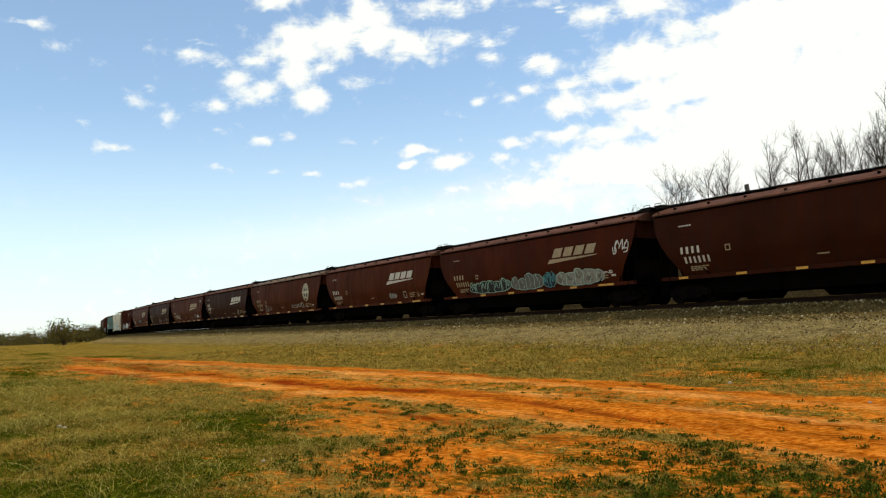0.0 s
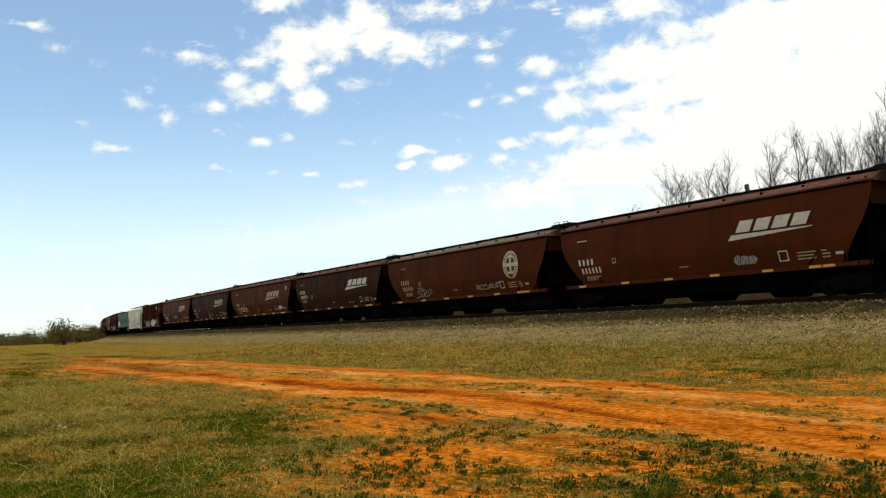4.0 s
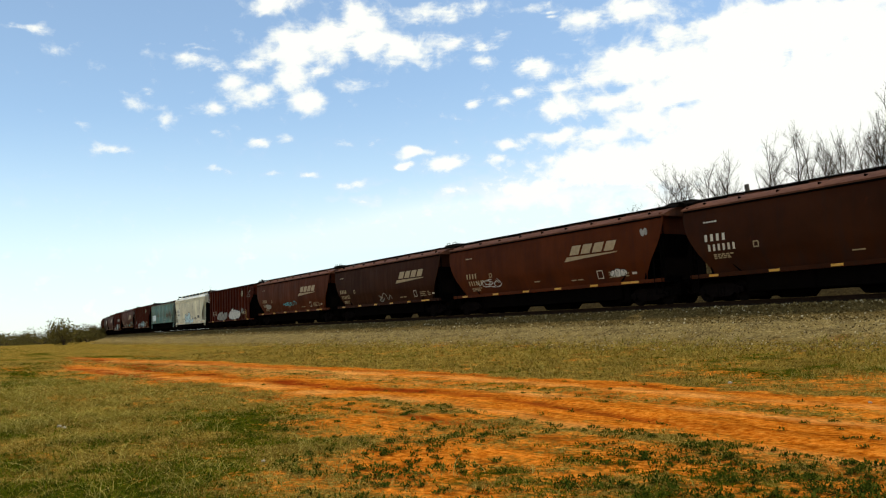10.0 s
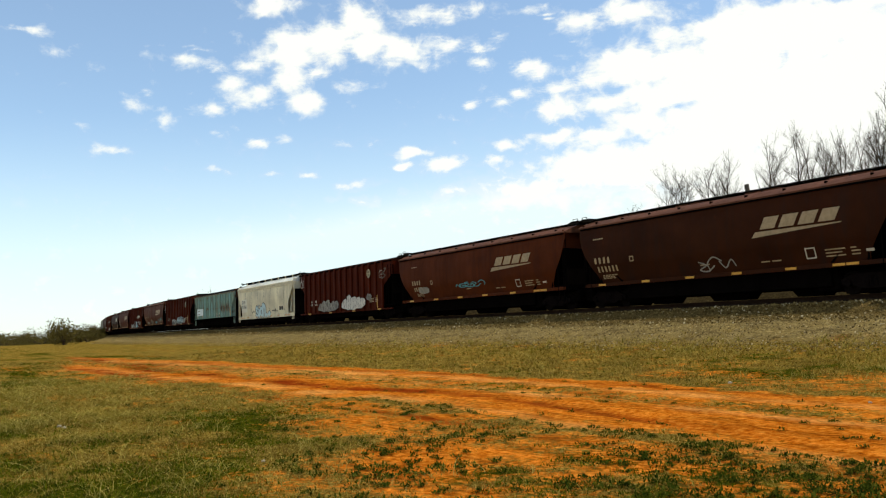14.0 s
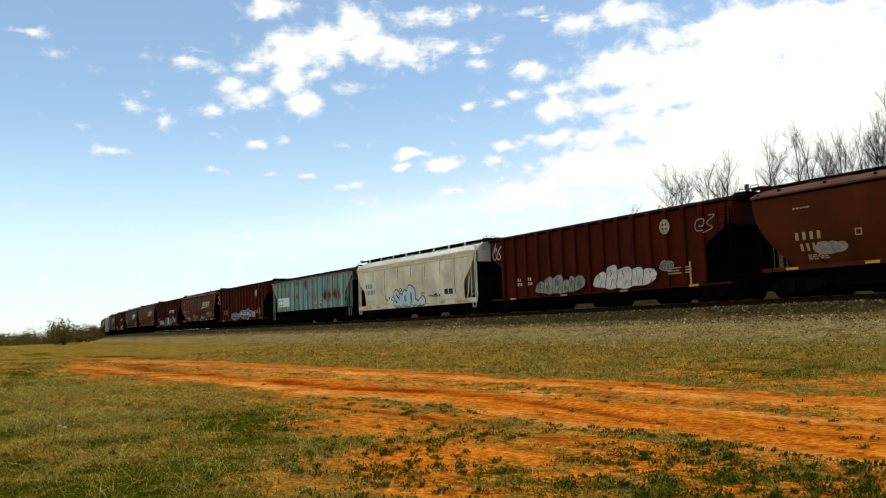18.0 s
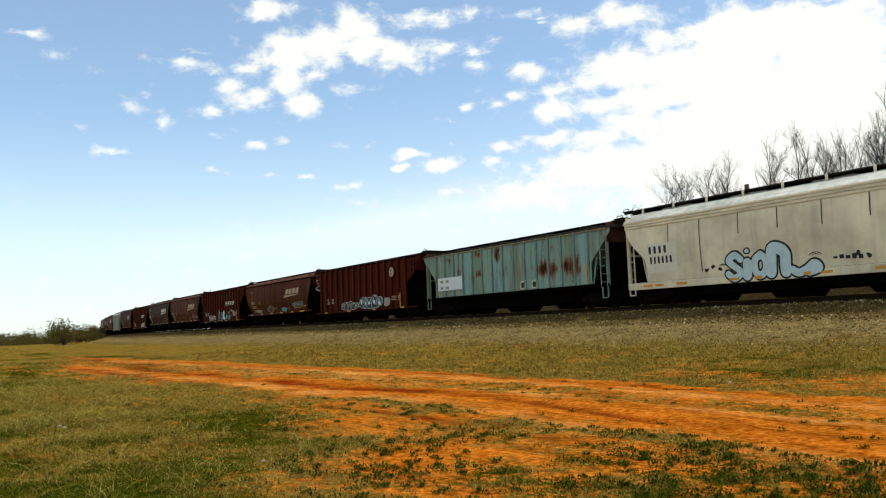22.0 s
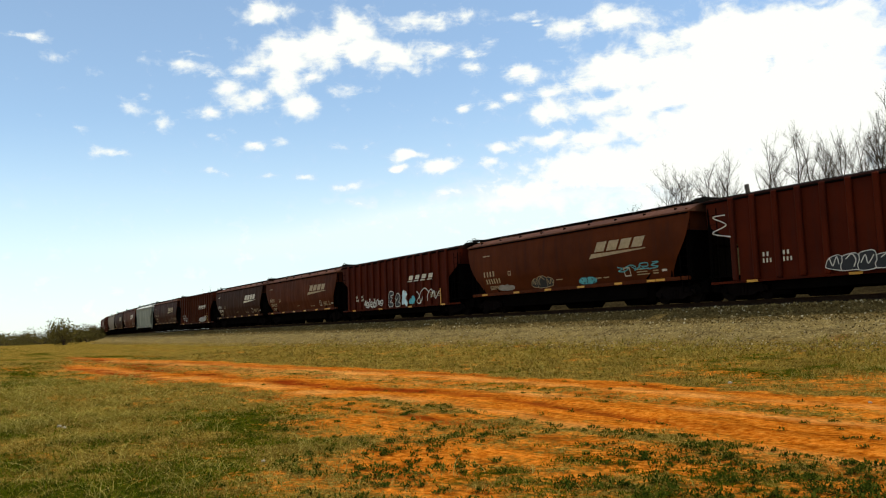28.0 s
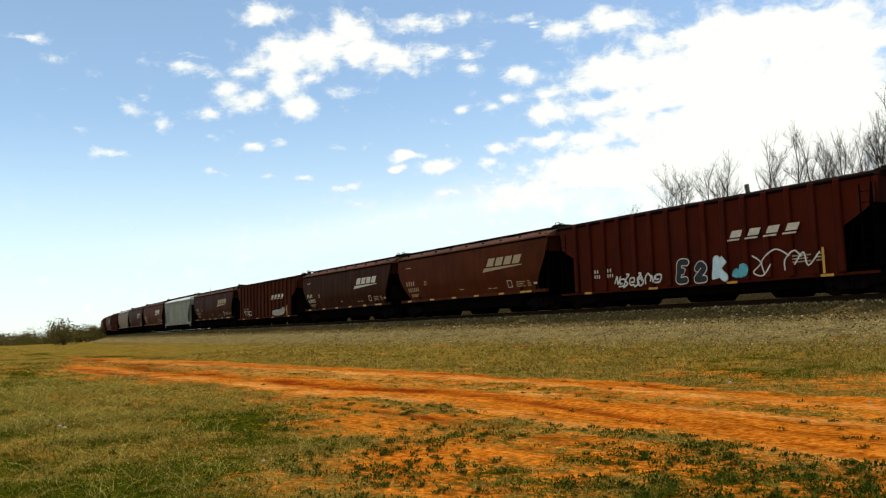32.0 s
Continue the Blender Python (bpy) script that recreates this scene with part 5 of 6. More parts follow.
def white_marks(kind):
    out = [("lettering", letter_bars(kind, -6.5, 2.66, [(4, 0.34, 0.23)]), DARKMARK, "row of plain dark marks"), ("lettering", letter_bars(kind, -6.45, 2.18, [(6, 0.32, 0.18)]), DARKMARK, "row of plain dark marks")]
    for curve, x, z, w, h, fat in ((CURVES[0], -2.45, 0.76, 1.10, 1.24, 0.29), (STEM, -1.62, 0.78, 0.66, 1.10, 0.42), (CURVES[2], -1.18, 0.80, 0.98, 1.12, 0.30), (CURVES[1], -0.50, 0.80, 1.28, 1.38, 0.46), (DART, 0.60, 0.76, 1.45, 0.72, 0.30)):
        out += letter(kind, curve, x, z, w, h, fat, SPRAY_BLUE, DARKMARK, 0.075, 0.06)
    out.append(("graffiti", Marking(kind).patch(-1.22, 1.98, 0.17, 0.15, 16, 0.05, 3), DARKMARK, "black-rimmed spray dot"))
    out.append(("graffiti", tuned(Marking(kind), 0.016).patch(-1.22, 1.98, 0.10, 0.09, 14, 0.05, 3), SPRAY_BLUE, "pale blue spray dot"))
    for x, z, r in ((-1.75, 1.92, 0.20), (0.05, 2.1, 0.24), (1.75, 1.5, 0.26), (-2.45, 1.45, 0.16)):
        arc = [(x + r * math.cos(0.3 + 0.36 * i), z + 0.6 * r * math.sin(0.3 + 0.36 * i)) for i in range(8)]
        out += [("graffiti", tuned(Marking(kind), 0.010).stroke(arc, 0.035), DARKMARK, "thin sprayed arc"), ("graffiti", tuned(Marking(kind), 0.010).stroke([(x + (p - x) * 0.6, z + (q - z) * 0.6) for p, q in arc], 0.03), DARKMARK, "thin sprayed arc")]
    out += [("lettering", tuned(Marking(kind), 0.010).slab(2.45 + 0.24 * k, 2.62 + 0.24 * k, 1.34 - 0.02 * k, 1.42 + 0.05 * (k % 2)), DARKMARK, "small black sprayed marks") for k in range(5)]
    out.append(("repaint_patch", tuned(Marking(kind), 0.006).slab(-6.6, -4.85, 1.45, 2.78), SPRAY_CREAM, "slightly paler painted patch"))
    out += [("data_panel", Marking(kind).slab(4.45 + 0.54 * k, 4.9 + 0.54 * k, 1.38, 1.72), DARKMARK, "dark square") for k in range(2)]
    out += [("notice", tuned(Marking(kind), 0.022).slab(a, b, 0.76, 1.00), MARK, "white notice on the sill") for a, b in ((3.8, 4.5), (5.6, 7.1))]
    out += [("warning_patch", tuned(Marking(kind), 0.030).slab(a, b, 0.82, 0.94), YELLOW, "orange patch") for a, b in ((-7.0, -6.4), (-5.0, -4.4), (-1.0, -0.6), (1.2, 1.5), (3.95, 4.35), (6.6, 7.0))]
    for x, low in ((-5.3, 2.75), (-3.55, 1.3), (-1.57, 2.75), (0.26, 2.75), (2.14, 2.65), (3.98, 2.75), (5.72, 1.3)):
        out.append(("panel_seam", Marking(kind).slab(x, x + 0.045, low, 3.58), DARKMARK, "dark upright seam"))
    for k in range(5):
        out.append(("paint_blot", Marking(kind).patch(-3.3 + 0.35 * k if k < 3 else 2.2 + 0.4 * k, 1.35 + 0.12 * (k % 2), 0.10, 0.09, 10, 0.2, 90 + k), DARKMARK, "small black spray blot"))
    return out


def teal_marks(kind):
    out = [("repaint_patch", tuned(Marking(kind), 0.108).slab(-6.95, -4.15, 1.60, 2.42), PATCH, "fresh white rectangle")]
    out += [("lettering", tuned(letter_bars(kind, 0, 0, []), 0.116).slab(-6.65 + 0.62 * (k % 2), -6.3 + 0.62 * (k % 2), 2.1 - 0.4 * (k // 2), 2.25 - 0.4 * (k // 2)), SPRAY_GREY, "faint plain mark") for k in range(4)]
    for x in (1.66, 2.68):
        out.append(("data_panel", tuned(Marking(kind), 0.085).slab(x, x + 0.5, 1.24, 1.70), MARK, "white square"))
        out.append(("data_panel", tuned(Marking(kind), 0.092).slab(x + 0.09, x + 0.41, 1.32, 1.62), DARKMARK, "black square"))
    out += [("warning_stripe", tuned(Marking(kind), 0.075).slab(x, x + 0.12, a, b), YELLOW, "yellow upright stripe") for x, a, b in ((7.0, 1.25, 2.25), (-7.0, 1.3, 2.0), (4.0, 1.25, 1.7), (-2.1, 1.25, 1.6), (-4.75, 1.3, 1.7))]
    return out


BROWN = "covered hopper car, curved sides in "
ROSTER = [
    ("round", "umber", "brown", BROWN + "dark oxide red", road_marks(MARK, False, None, 2.45)),
    ("round", "oxide", "brown", BROWN + "oxide red, long graffiti band", road_marks(FADED, True, [piece(-5.5, 1.22, 4.1, 0.85, 7, 3, DARKMARK, SPRAY_MINT), piece(-1.3, 1.22, 2.8, 0.88, 4, 5, SPRAY_DUSK, SPRAY_MINT), piece(1.55, 1.26, 1.0, 0.95, 3, 7, DARKMARK, SPRAY_TEAL), piece(2.6, 1.22, 3.6, 0.95, 5, 9, SPRAY_GREY, SPRAY_MINT, tone=SPRAY_DUSK), piece(6.3, 1.62, 0.55, 0.2, 3, 12, None, SPRAY_WHITE, thick=0.035), piece(7.1, 2.45, 0.95, 0.95, 4, 11, None, SPRAY_WHITE, thick=0.055)])),
    ("round", "rust", "brown", BROWN + "faded orange-brown", road_marks(MARK, True, [piece(2.3, 1.45, 1.1, 0.45, 3, 13, SPRAY_GREY, DARKMARK)])),
    ("round", "rust", "dusty", BROWN + "red-brown with a round emblem", road_marks(FADED, False, [disc(5.7, 2.72, 0.79), piece(-5.3, 1.28, 2.2, 0.7, 4, 15, None, SPRAY_GREY), piece(2.0, 1.45, 2.2, 0.42, 5, 17, None, SPRAY_GREY)], 2.55)),
    ("round", "drab", "brown", BROWN + "dark grey-brown", road_marks(MARK, True, None, 2.85)),
    ("round", "rust", "brown", BROWN + "orange-brown with small graffiti", road_marks(FADED, True, [piece(-5.9, 1.5, 2.2, 0.65, 4, 19, None, SPRAY_WHITE), piece(5.3, 1.45, 1.1, 0.4, 3, 21, SPRAY_WHITE, DARKMARK), piece(7.5, 3.1, 0.5, 0.55, 1, 20, SPRAY_GREY, None)])),
    ("round", "drab", "brown", BROWN + "dark olive-brown", road_marks(FADED, True, [piece(-0.6, 1.22, 1.6, 0.8, 3, 23, None, SPRAY_GREY, thick=0.06)])),
    ("round", "rust", "brown", BROWN + "orange-brown with a faint green tag", road_marks(FADED, True, [piece(-6.3, 1.55, 1.3, 0.5, 3, 24, SPRAY_GREY, None), piece(-1.6, 1.65, 2.9, 0.42, 6, 25, None, SPRAY_TEAL)])),
    ("ribbed", "barn", "dark", "covered hopper car, ribbed barn-red sides with silver graffiti", road_marks(MARK, False, [disc(5.15, 3.48, 0.33), piece(-4.2, 0.84, 3.9, 1.0, 6, 27, SPRAY_GREY, DARKMARK, tone=SPRAY_DUSK), piece(0.35, 0.84, 4.1, 1.22, 5, 29, SPRAY_WHITE, DARKMARK), piece(4.75, 1.5, 0.75, 0.55, 2, 31, SPRAY_DUSK, SPRAY_GREY), piece(6.9, 2.9, 0.8, 0.9, 2, 32, None, SPRAY_GREY), piece(-8.0, 3.0, 0.7, 1.0, 2, 34, None, SPRAY_WHITE)])),
    ("smooth", "white", "pale", "covered hopper car, smooth off-white sides with blue graffiti", white_marks),
    ("panelled", "teal", "teal", "covered hopper car, ribbed faded teal sides with rust", teal_marks),
    ("ribbed", "barn", "dark", "covered hopper car, ribbed barn-red sides with pale blue graffiti", road_marks(MARK, False, [disc(5.3, 3.32, 0.36), piece(-3.1, 0.84, 3.0, 0.68, 5, 35, DARKMARK, SPRAY_WHITE), piece(0.1, 0.84, 3.7, 1.12, 5, 37, DARKMARK, SPRAY_BLUE, tone=SPRAY_BLUE), piece(4.1, 0.95, 0.8, 0.6, 2, 36, SPRAY_GREY, SPRAY_WHITE), piece(-8.0, 2.6, 0.8, 1.2, 1, 39, None, SPRAY_WHITE)])),
    ("round", "rust", "brown", BROWN + "orange-brown with small teal graffiti", road_marks(FADED, True, [piece(-5.8, 1.25, 1.5, 0.4, 3, 41, SPRAY_GREY, None), piece(-2.7, 1.25, 1.8, 0.65, 3, 43, DARKMARK, FADED), piece(1.1, 1.22, 1.3, 0.5, 2, 45, SPRAY_TEAL, DARKMARK), piece(4.1, 1.62, 2.4, 0.4, 5, 47, None, SPRAY_TEAL)])),
    ("ribbed", "barn", "dark", "covered hopper car, ribbed barn-red sides with white graffiti", road_marks(MARK, False, [broad(2.4, 2.58), piece(-4.35, 0.84, 0.8, 0.75, 3, 49, None, SPRAY_WHITE, thick=0.08), piece(-3.35, 0.84, 0.8, 0.7, 3, 50, None, SPRAY_WHITE, thick=0.08), piece(-2.35, 0.84, 0.8, 0.75, 3, 48, None, SPRAY_WHITE, thick=0.08), piece(-0.6, 0.84, 0.75, 1.1, 1, 51, DARKMARK, SPRAY_WHITE, shape=CURVES[4]), piece(0.4, 0.84, 0.75, 0.9, 1, 53, DARKMARK, SPRAY_WHITE, shape=TWO), piece(1.35, 0.84, 0.85, 1.05, 1, 55, SPRAY_BLUE, SPRAY_WHITE, shape=KAY), piece(2.4, 0.9, 0.75, 0.6, 2, 57, SPRAY_TEAL, None), piece(3.5, 0.84, 1.4, 1.1, 2, 59, None, SPRAY_WHITE, thick=0.06), piece(4.9, 0.90, 1.1, 1.1, 2, 60, None, SPRAY_WHITE, thick=0.06)])),
    ("round", "rust", "brown", BROWN + "orange-brown", road_marks(FADED, True)),
    ("round", "drab", "brown", BROWN + "dark grey-brown with a bright emblem", road_marks(MARK, True)),
    ("ribbed", "oxide", "dark", "covered hopper car, ribbed dark brown-red sides", road_marks(MARK, False, [broad(2.4, 2.58), piece(-5.2, 0.9, 1.6, 0.8, 2, 61, None, SPRAY_WHITE), piece(2.6, 0.9, 3.2, 0.7, 4, 63, SPRAY_GREY, SPRAY_WHITE)])),
    ("round", "umber", "brown", BROWN + "brown with a faint emblem", road_marks(FADED, True)),
    ("smooth", "sage", "pale", "covered hopper car, smooth light grey-green sides", lambda kind: [("lettering", letter_bars(kind, -6.3, 3.0, [(4, 0.25, 0.2), (6, 0.25, 0.17)]), DARKMARK, "rows of plain dark marks")]),
    ("round", "rust", "brown", BROWN + "orange-brown", road_marks(MARK, True)),
    ("round", "umber", "brown", BROWN + "dark umber", road_marks(FADED, True)),
    ("round", "tan", "pale", BROWN + "light tan", road_marks(FADED, False)),
    ("ribbed", "oxide", "dark", "covered hopper car, ribbed dark brown-red sides", road_marks(FADED, False)),
    ("round", "rust", "brown", BROWN + "orange-brown", road_marks(FADED, True)),
    ("ribbed", "barn", "dark", "covered hopper car, ribbed barn-red sides", road_marks(FADED, False)),
    ("round", "umber", "brown", BROWN + "dark umber", road_marks(FADED, True)),
    ("round", "rust", "brown", BROWN + "orange-brown", road_marks(FADED, True)),
    ("round", "drab", "brown", BROWN + "dark grey-brown", road_marks(FADED, True)),
]


# the couplings behind each car, by length along the line at 19 s
JOINTS = [132.0, 113.91, 95.51, 77.68, 58.73, 41.28, 22.29, 5.08, -13.74, -31.69, -49.38, -68.05, -85.9, -104.24, -122.13, -139.69, -156.96, -175.71, -193.98, -212.18, -230.39, -248.42]
while len(JOINTS) < len(ROSTER) + 1:
    JOINTS.append(JOINTS[-1] - 18.1)
for k, (kind, paint, roofing, label, marks) in enumerate(ROSTER):
    length = JOINTS[k] - JOINTS[k + 1]
    car = build_car(kind, paint, roofing, length, label, marks)
    TRAIN.append((car, (JOINTS[k] + JOINTS[k + 1]) / 2 - (0.36 if kind == "smooth" else 0.15 if kind == "ribbed" else 0.0)))


# ======== bare trees behind the line ========
def tree_shapes(height, seed, spread=1.0):
    rng = random.Random(seed)
    trunk, limbs, twigs = Shape(), Shape(), Shape()

    def grow(p, d, length, r, depth):
        q = p
        n = 3
        for k in range(n):
            d = (d + Vector((rng.uniform(-1, 1), rng.uniform(-1, 1), rng.uniform(-0.3, 0.6))) * 0.20).normalized()
            nq = q + d * (length / n)
            r1 = r * (1 - 0.42 * (k + 1) / n)
            r0 = r * (1 - 0.42 * k / n)
            (trunk if depth == 0 else limbs if depth < 3 else twigs).tube(q, nq, r0, r1, 7 if depth == 0 else 5 if depth < 3 else 3)
            q = nq
            if depth < 4 and (k > 0 or depth > 0):
                for _ in range(2 if depth < 1 else rng.choice((0, 1, 1, 2)) if depth < 2 else rng.choice((1, 1, 2))):
                    a = rng.uniform(0, 6.28)
                    side = Vector((math.cos(a), math.sin(a), 0)) * spread
                    out = rng.uniform(0.42, 0.85) if depth < 2 else rng.uniform(0.6, 1.1)
                    nd = (d * rng.uniform(0.75, 1.2) + side * out + Vector((0, 0, 0.18))).normalized()
                    grow(q, nd, length * rng.uniform(0.42, 0.62), max(r1 * rng.uniform(0.46, 0.62), 0.020 if depth < 2 else 0.010), depth + 1)
        if depth < 4:
            grow(q, d, length * rng.uniform(0.5, 0.72), max(r * 0.58, 0.012), depth + 1)

    grow(Vector((0, 0, -0.2)), Vector((rng.uniform(-0.1, 0.1), rng.uniform(-0.1, 0.1), 1)).normalized(), height * 0.40, height * 0.0105, 0)
    return trunk, limbs, twigs


def bare_tree(x, y, top, seed, turn, meshes={}):
    if seed not in meshes:
        a, b, c = tree_shapes(14.0, seed, 1.0)
        tall = max(p[2] for p in a.v + b.v + c.v)
        meshes[seed] = (a.data("trunk", BARK, True), b.data("limb", BARK, True), c.data("twig_crown", BARK), tall)
    t = tagged(new("bare_tree"), "leafless grey tree with fine upright twigs behind the railway", "tree", "bare trees behind the line")
    for name, me in zip(("trunk", "limb", "twig_crown"), meshes[seed]):
        part(name, me, BARK, t)
    base = float(height_at(np.array([x]), np.array([y]))[0])
    k = (top - base) / meshes[seed][3]
    t.matrix_basis = pose(x, y, base, 0, 0, turn) @ Matrix.Diagonal((k, k, k, 1))
    return t


rng = random.Random(77)
# place and height of the tops above the rail-side datum
TREES = [(-43.0, 48, 12.7), (-43.0, 50, 13.5), (-43.1, 52, 14.0), (-39.5, 49, 13.2), (-39.9, 51, 14.2), (-37.9, 50, 12.7), (-33.8, 48, 13.4), (-34.5, 51, 13.4), (-31.9, 49, 14.1), (-31.1, 50, 14.1), (-31.4, 52, 13.1), (-28.9, 49, 12.8), (-29.4, 51, 13.9), (-28.2, 50, 13.0), (-26.4, 48, 13.7), (-27.9, 52, 13.9), (-25.7, 49, 14.8), (-24.7, 50, 15.2), (-23.7, 51, 15.4), (-58.4, 60, 13.2), (-207.4, 60, 14.0), (-36.2, 54, 12.6), (-34.0, 55, 12.9), (-32.6, 54, 13.0), (-30.9, 55, 13.2), (-29.3, 54, 13.3), (-27.4, 55, 13.6), (-26.3, 53, 13.4), (-25.1, 54, 14.2), (-23.9, 55, 14.6), (-41.5, 54, 13.2)]
for k, (x, y, top) in enumerate(TREES):
    bare_tree(x, y, top + 0.25, 100 + k % 10, rng.uniform(0, 360))

# wooden pole beyond the track
pole_z = float(height_at(np.array([-29.23]), np.array([40.0]))[0])
pole = Shape().tube((0.35, 0, -0.6), (0.18, 0.0, 2.0), 0.15, 0.14, 12).tube((0.18, 0, 2.0), (0.0, 0, 9.08 - pole_z), 0.14, 0.125, 12)
p_ob = tagged(new("utility_pole", pole.data("utility_pole", POLEWOOD, True)), "weathered wooden pole leaning slightly behind the track", "pole")
p_ob.location = (-29.23, 40.0, pole_z)


# ======== scrub at the field's far edge ========
def leaf_cloud(name, blobs, count, size, material, seed):
    """Many small leaves scattered through uneven clumps."""
    rs = np.random.RandomState(seed)
    blobs = np.array(blobs, float)
    w = blobs[:, 3] ** 2
    pick = rs.choice(len(blobs), count, p=w / w.sum())
    v = rs.normal(size=(count, 3))
    v /= np.linalg.norm(v, axis=1)[:, None]
    c = blobs[pick, :3] + v * blobs[pick, 3:4] * (rs.rand(count, 1) ** 0.45) * np.array([1, 1, 0.8])
    c[:, 2] = np.maximum(c[:, 2], 0.05)
    a, b = rs.normal(size=(count, 3)), rs.normal(size=(count, 3))
    a /= np.linalg.norm(a, axis=1)[:, None]
    b /= np.linalg.norm(b, axis=1)[:, None]
    s = size * (0.5 + rs.rand(count, 1))
    verts = np.stack([c - a * s, c + b * s * 0.6, c + a * s, c - b * s * 0.6], 1).reshape(-1, 3)
    return array_mesh(name, verts, np.arange(count * 4).reshape(-1, 4), material)


def shrub(x, y, width, height, seed, label):
    rs = random.Random(seed)
    t = tagged(new("shrub"), label, "shrub", "scrub at the field edge")
    stems = Shape()
    blobs = []
    for k in range(9):
        a, r = rs.uniform(0, 6.28), rs.uniform(0.1, 0.5) * width
        tip = Vector((math.cos(a) * r, math.sin(a) * r, height * rs.uniform(0.5, 0.95)))
        stems.tube((rs.uniform(-0.2, 0.2), rs.uniform(-0.2, 0.2), -0.2), tip * 0.55 + Vector((0, 0, 0.2)), 0.09, 0.05, 5)
        stems.tube(tip * 0.55 + Vector((0, 0, 0.2)), tip, 0.05, 0.015, 4)
        blobs.append((tip.x * 0.8, tip.y * 0.8, tip.z * rs.uniform(0.45, 0.85), width * rs.uniform(0.14, 0.24)))
    part("stem_cluster", stems, BARK, t)
    part("crown", leaf_cloud("crown", blobs, 2600, 0.11 + 0.016 * height, SCRUB, seed), SCRUB, t)
    t.location = (x, y, float(height_at(np.array([x]), np.array([y]))[0]))


FAR = [(-178, 23.2, 12.5, 5.4), (-190, 29.5, 7, 2.9), (-215, 32, 7, 2.6), (-222, 37, 6, 2.5)]
for k, (x, y, w, h) in enumerate(FAR):
    shrub(x, y, w, h, 200 + k, "spreading olive-brown shrub at the far end of the field")
rng = random.Random(5)
for k in range(26):
    d = rng.uniform(250, 330)
    a = 0.02 + 0.185 * k / 25
    shrub(-d * math.cos(a), d * math.sin(a), rng.uniform(11, 17), rng.uniform(2.6, 4.0), 300 + k, "low dull-green scrub along the horizon")


# ======== sleepers and ballast ========
def sleeper_mesh():
    return Shape().box(-0.115, 0.115, -1.3, 1.3, -0.17, 0.0, 0.02).data("sleeper", SLEEPER)


tie = sleeper_mesh()
for k in range(240):
    x, y, a = line_at(-118 + k * 0.54)
    s = part("sleeper", tie, SLEEPER, track)
    s.matrix_basis = pose(x, y, RAIL_Z - 0.185, 0, 0, math.degrees(a) + rng.uniform(-1, 1))


def stones(name, count, seed, near, far, power, least, most, material):
    """Crushed stone between two distances from the track centre."""
    rs = np.random.RandomState(seed)
    bm = bmesh.new()
    bmesh.ops.create_icosphere(bm, subdivisions=1, radius=1.0)
    base = np.array([p.co[:] for p in bm.verts])
    tri = np.array([[p.index for p in q.verts] for q in bm.faces])
    bm.free()
    x = -4 - 160 * rs.rand(count) ** 1.8
    d = near + (far - near) * rs.rand(count) ** power
    y = LINE_Y + np.maximum(BEND_X - x, 0) ** 2 * BEND / 2 - d
    z = height_at(x, y)
    size = least + most * rs.rand(count) ** 2
    shape = base[None] * (0.6 + 0.8 * rs.rand(count, 12, 1)) * (0.7 + 0.6 * rs.rand(count, 1, 3))
    verts = shape * size[:, None, None] + np.stack([x, y, z + size * 0.3], -1)[:, None, :]
    faces = tri[None] + (np.arange(count) * 12)[:, None, None]
    return array_mesh(name, verts.reshape(-1, 3), faces.reshape(-1, 3), material)


tagged(new("ballast", stones("ballast", 22000, 9, 1.2, 3.9, 0.8, 0.018, 0.034, STONES)), "dark brown crushed stone with pale chips along the track", "ballast", kind="stuff")
tagged(new("gravel", stones("gravel", 26000, 10, 3.5, 8.0, 1.5, 0.010, 0.024, CHIPS)), "pale grey-tan loose gravel on the railway bank", "gravel", kind="stuff")


# ======== grass and weeds ========
def scatter(count, seed, near=5.5, far=60.0, power=1.0):
    """Places in the field, thinner with distance."""
    rs = np.random.RandomState(seed)
    r = near * (far / near) ** (rs.rand(count) ** power)
    a = radians(0.5) + radians(66) * rs.rand(count)
    return -r * np.cos(a), r * np.sin(a), rs


def blades(name, x, y, rs, per, tall, wide, lean, material, reach=0.05, steps=2):
    n = len(x) * per
    bx = np.repeat(x, per) + rs.normal(size=n) * reach
    by = np.repeat(y, per) + rs.normal(size=n) * reach
    bz = height_at(bx, by) - 0.01
    h = np.repeat(tall, per) * (0.45 + 0.8 * rs.rand(n))
    a, c = rs.rand(n) * 6.283, rs.rand(n) * 6.283
    l = lean * (0.3 + rs.rand(n)) * h
    wide = wide * (0.8 + 0.055 * np.hypot(bx, by))   # coarser tufts stand farther out
    wx, wy = np.cos(c) * wide * (0.6 + 0.8 * rs.rand(n)), np.sin(c) * wide
    root = np.stack([bx, by, bz], -1)
    side = np.stack([wx, wy, 0 * wx], -1)
    levels = np.linspace(0, 1, steps + 1)
    verts = []
    for t in levels:
        p = root + np.stack([np.cos(a) * l * t * t, np.sin(a) * l * t * t, h * (t - 0.25 * lean * t * t)], -1)
        verts += [p - side * (1 - 0.5 * t), p + side * (1 - 0.5 * t)] if t < 1 else [p]
    verts = np.stack(verts, 1).reshape(-1, 3)
    m = 2 * steps + 1
    o = (np.arange(n) * m)[:, None]
    tri = []
    for k in range(steps - 1):
        tri += [o + np.array([[2 * k, 2 * k + 1, 2 * k + 3]]), o + np.array([[2 * k, 2 * k + 3, 2 * k + 2]])]
    tri.append(o + np.array([[m - 3, m - 2, m - 1]]))
    return array_mesh(name, verts, np.concatenate(tri, 0), material)


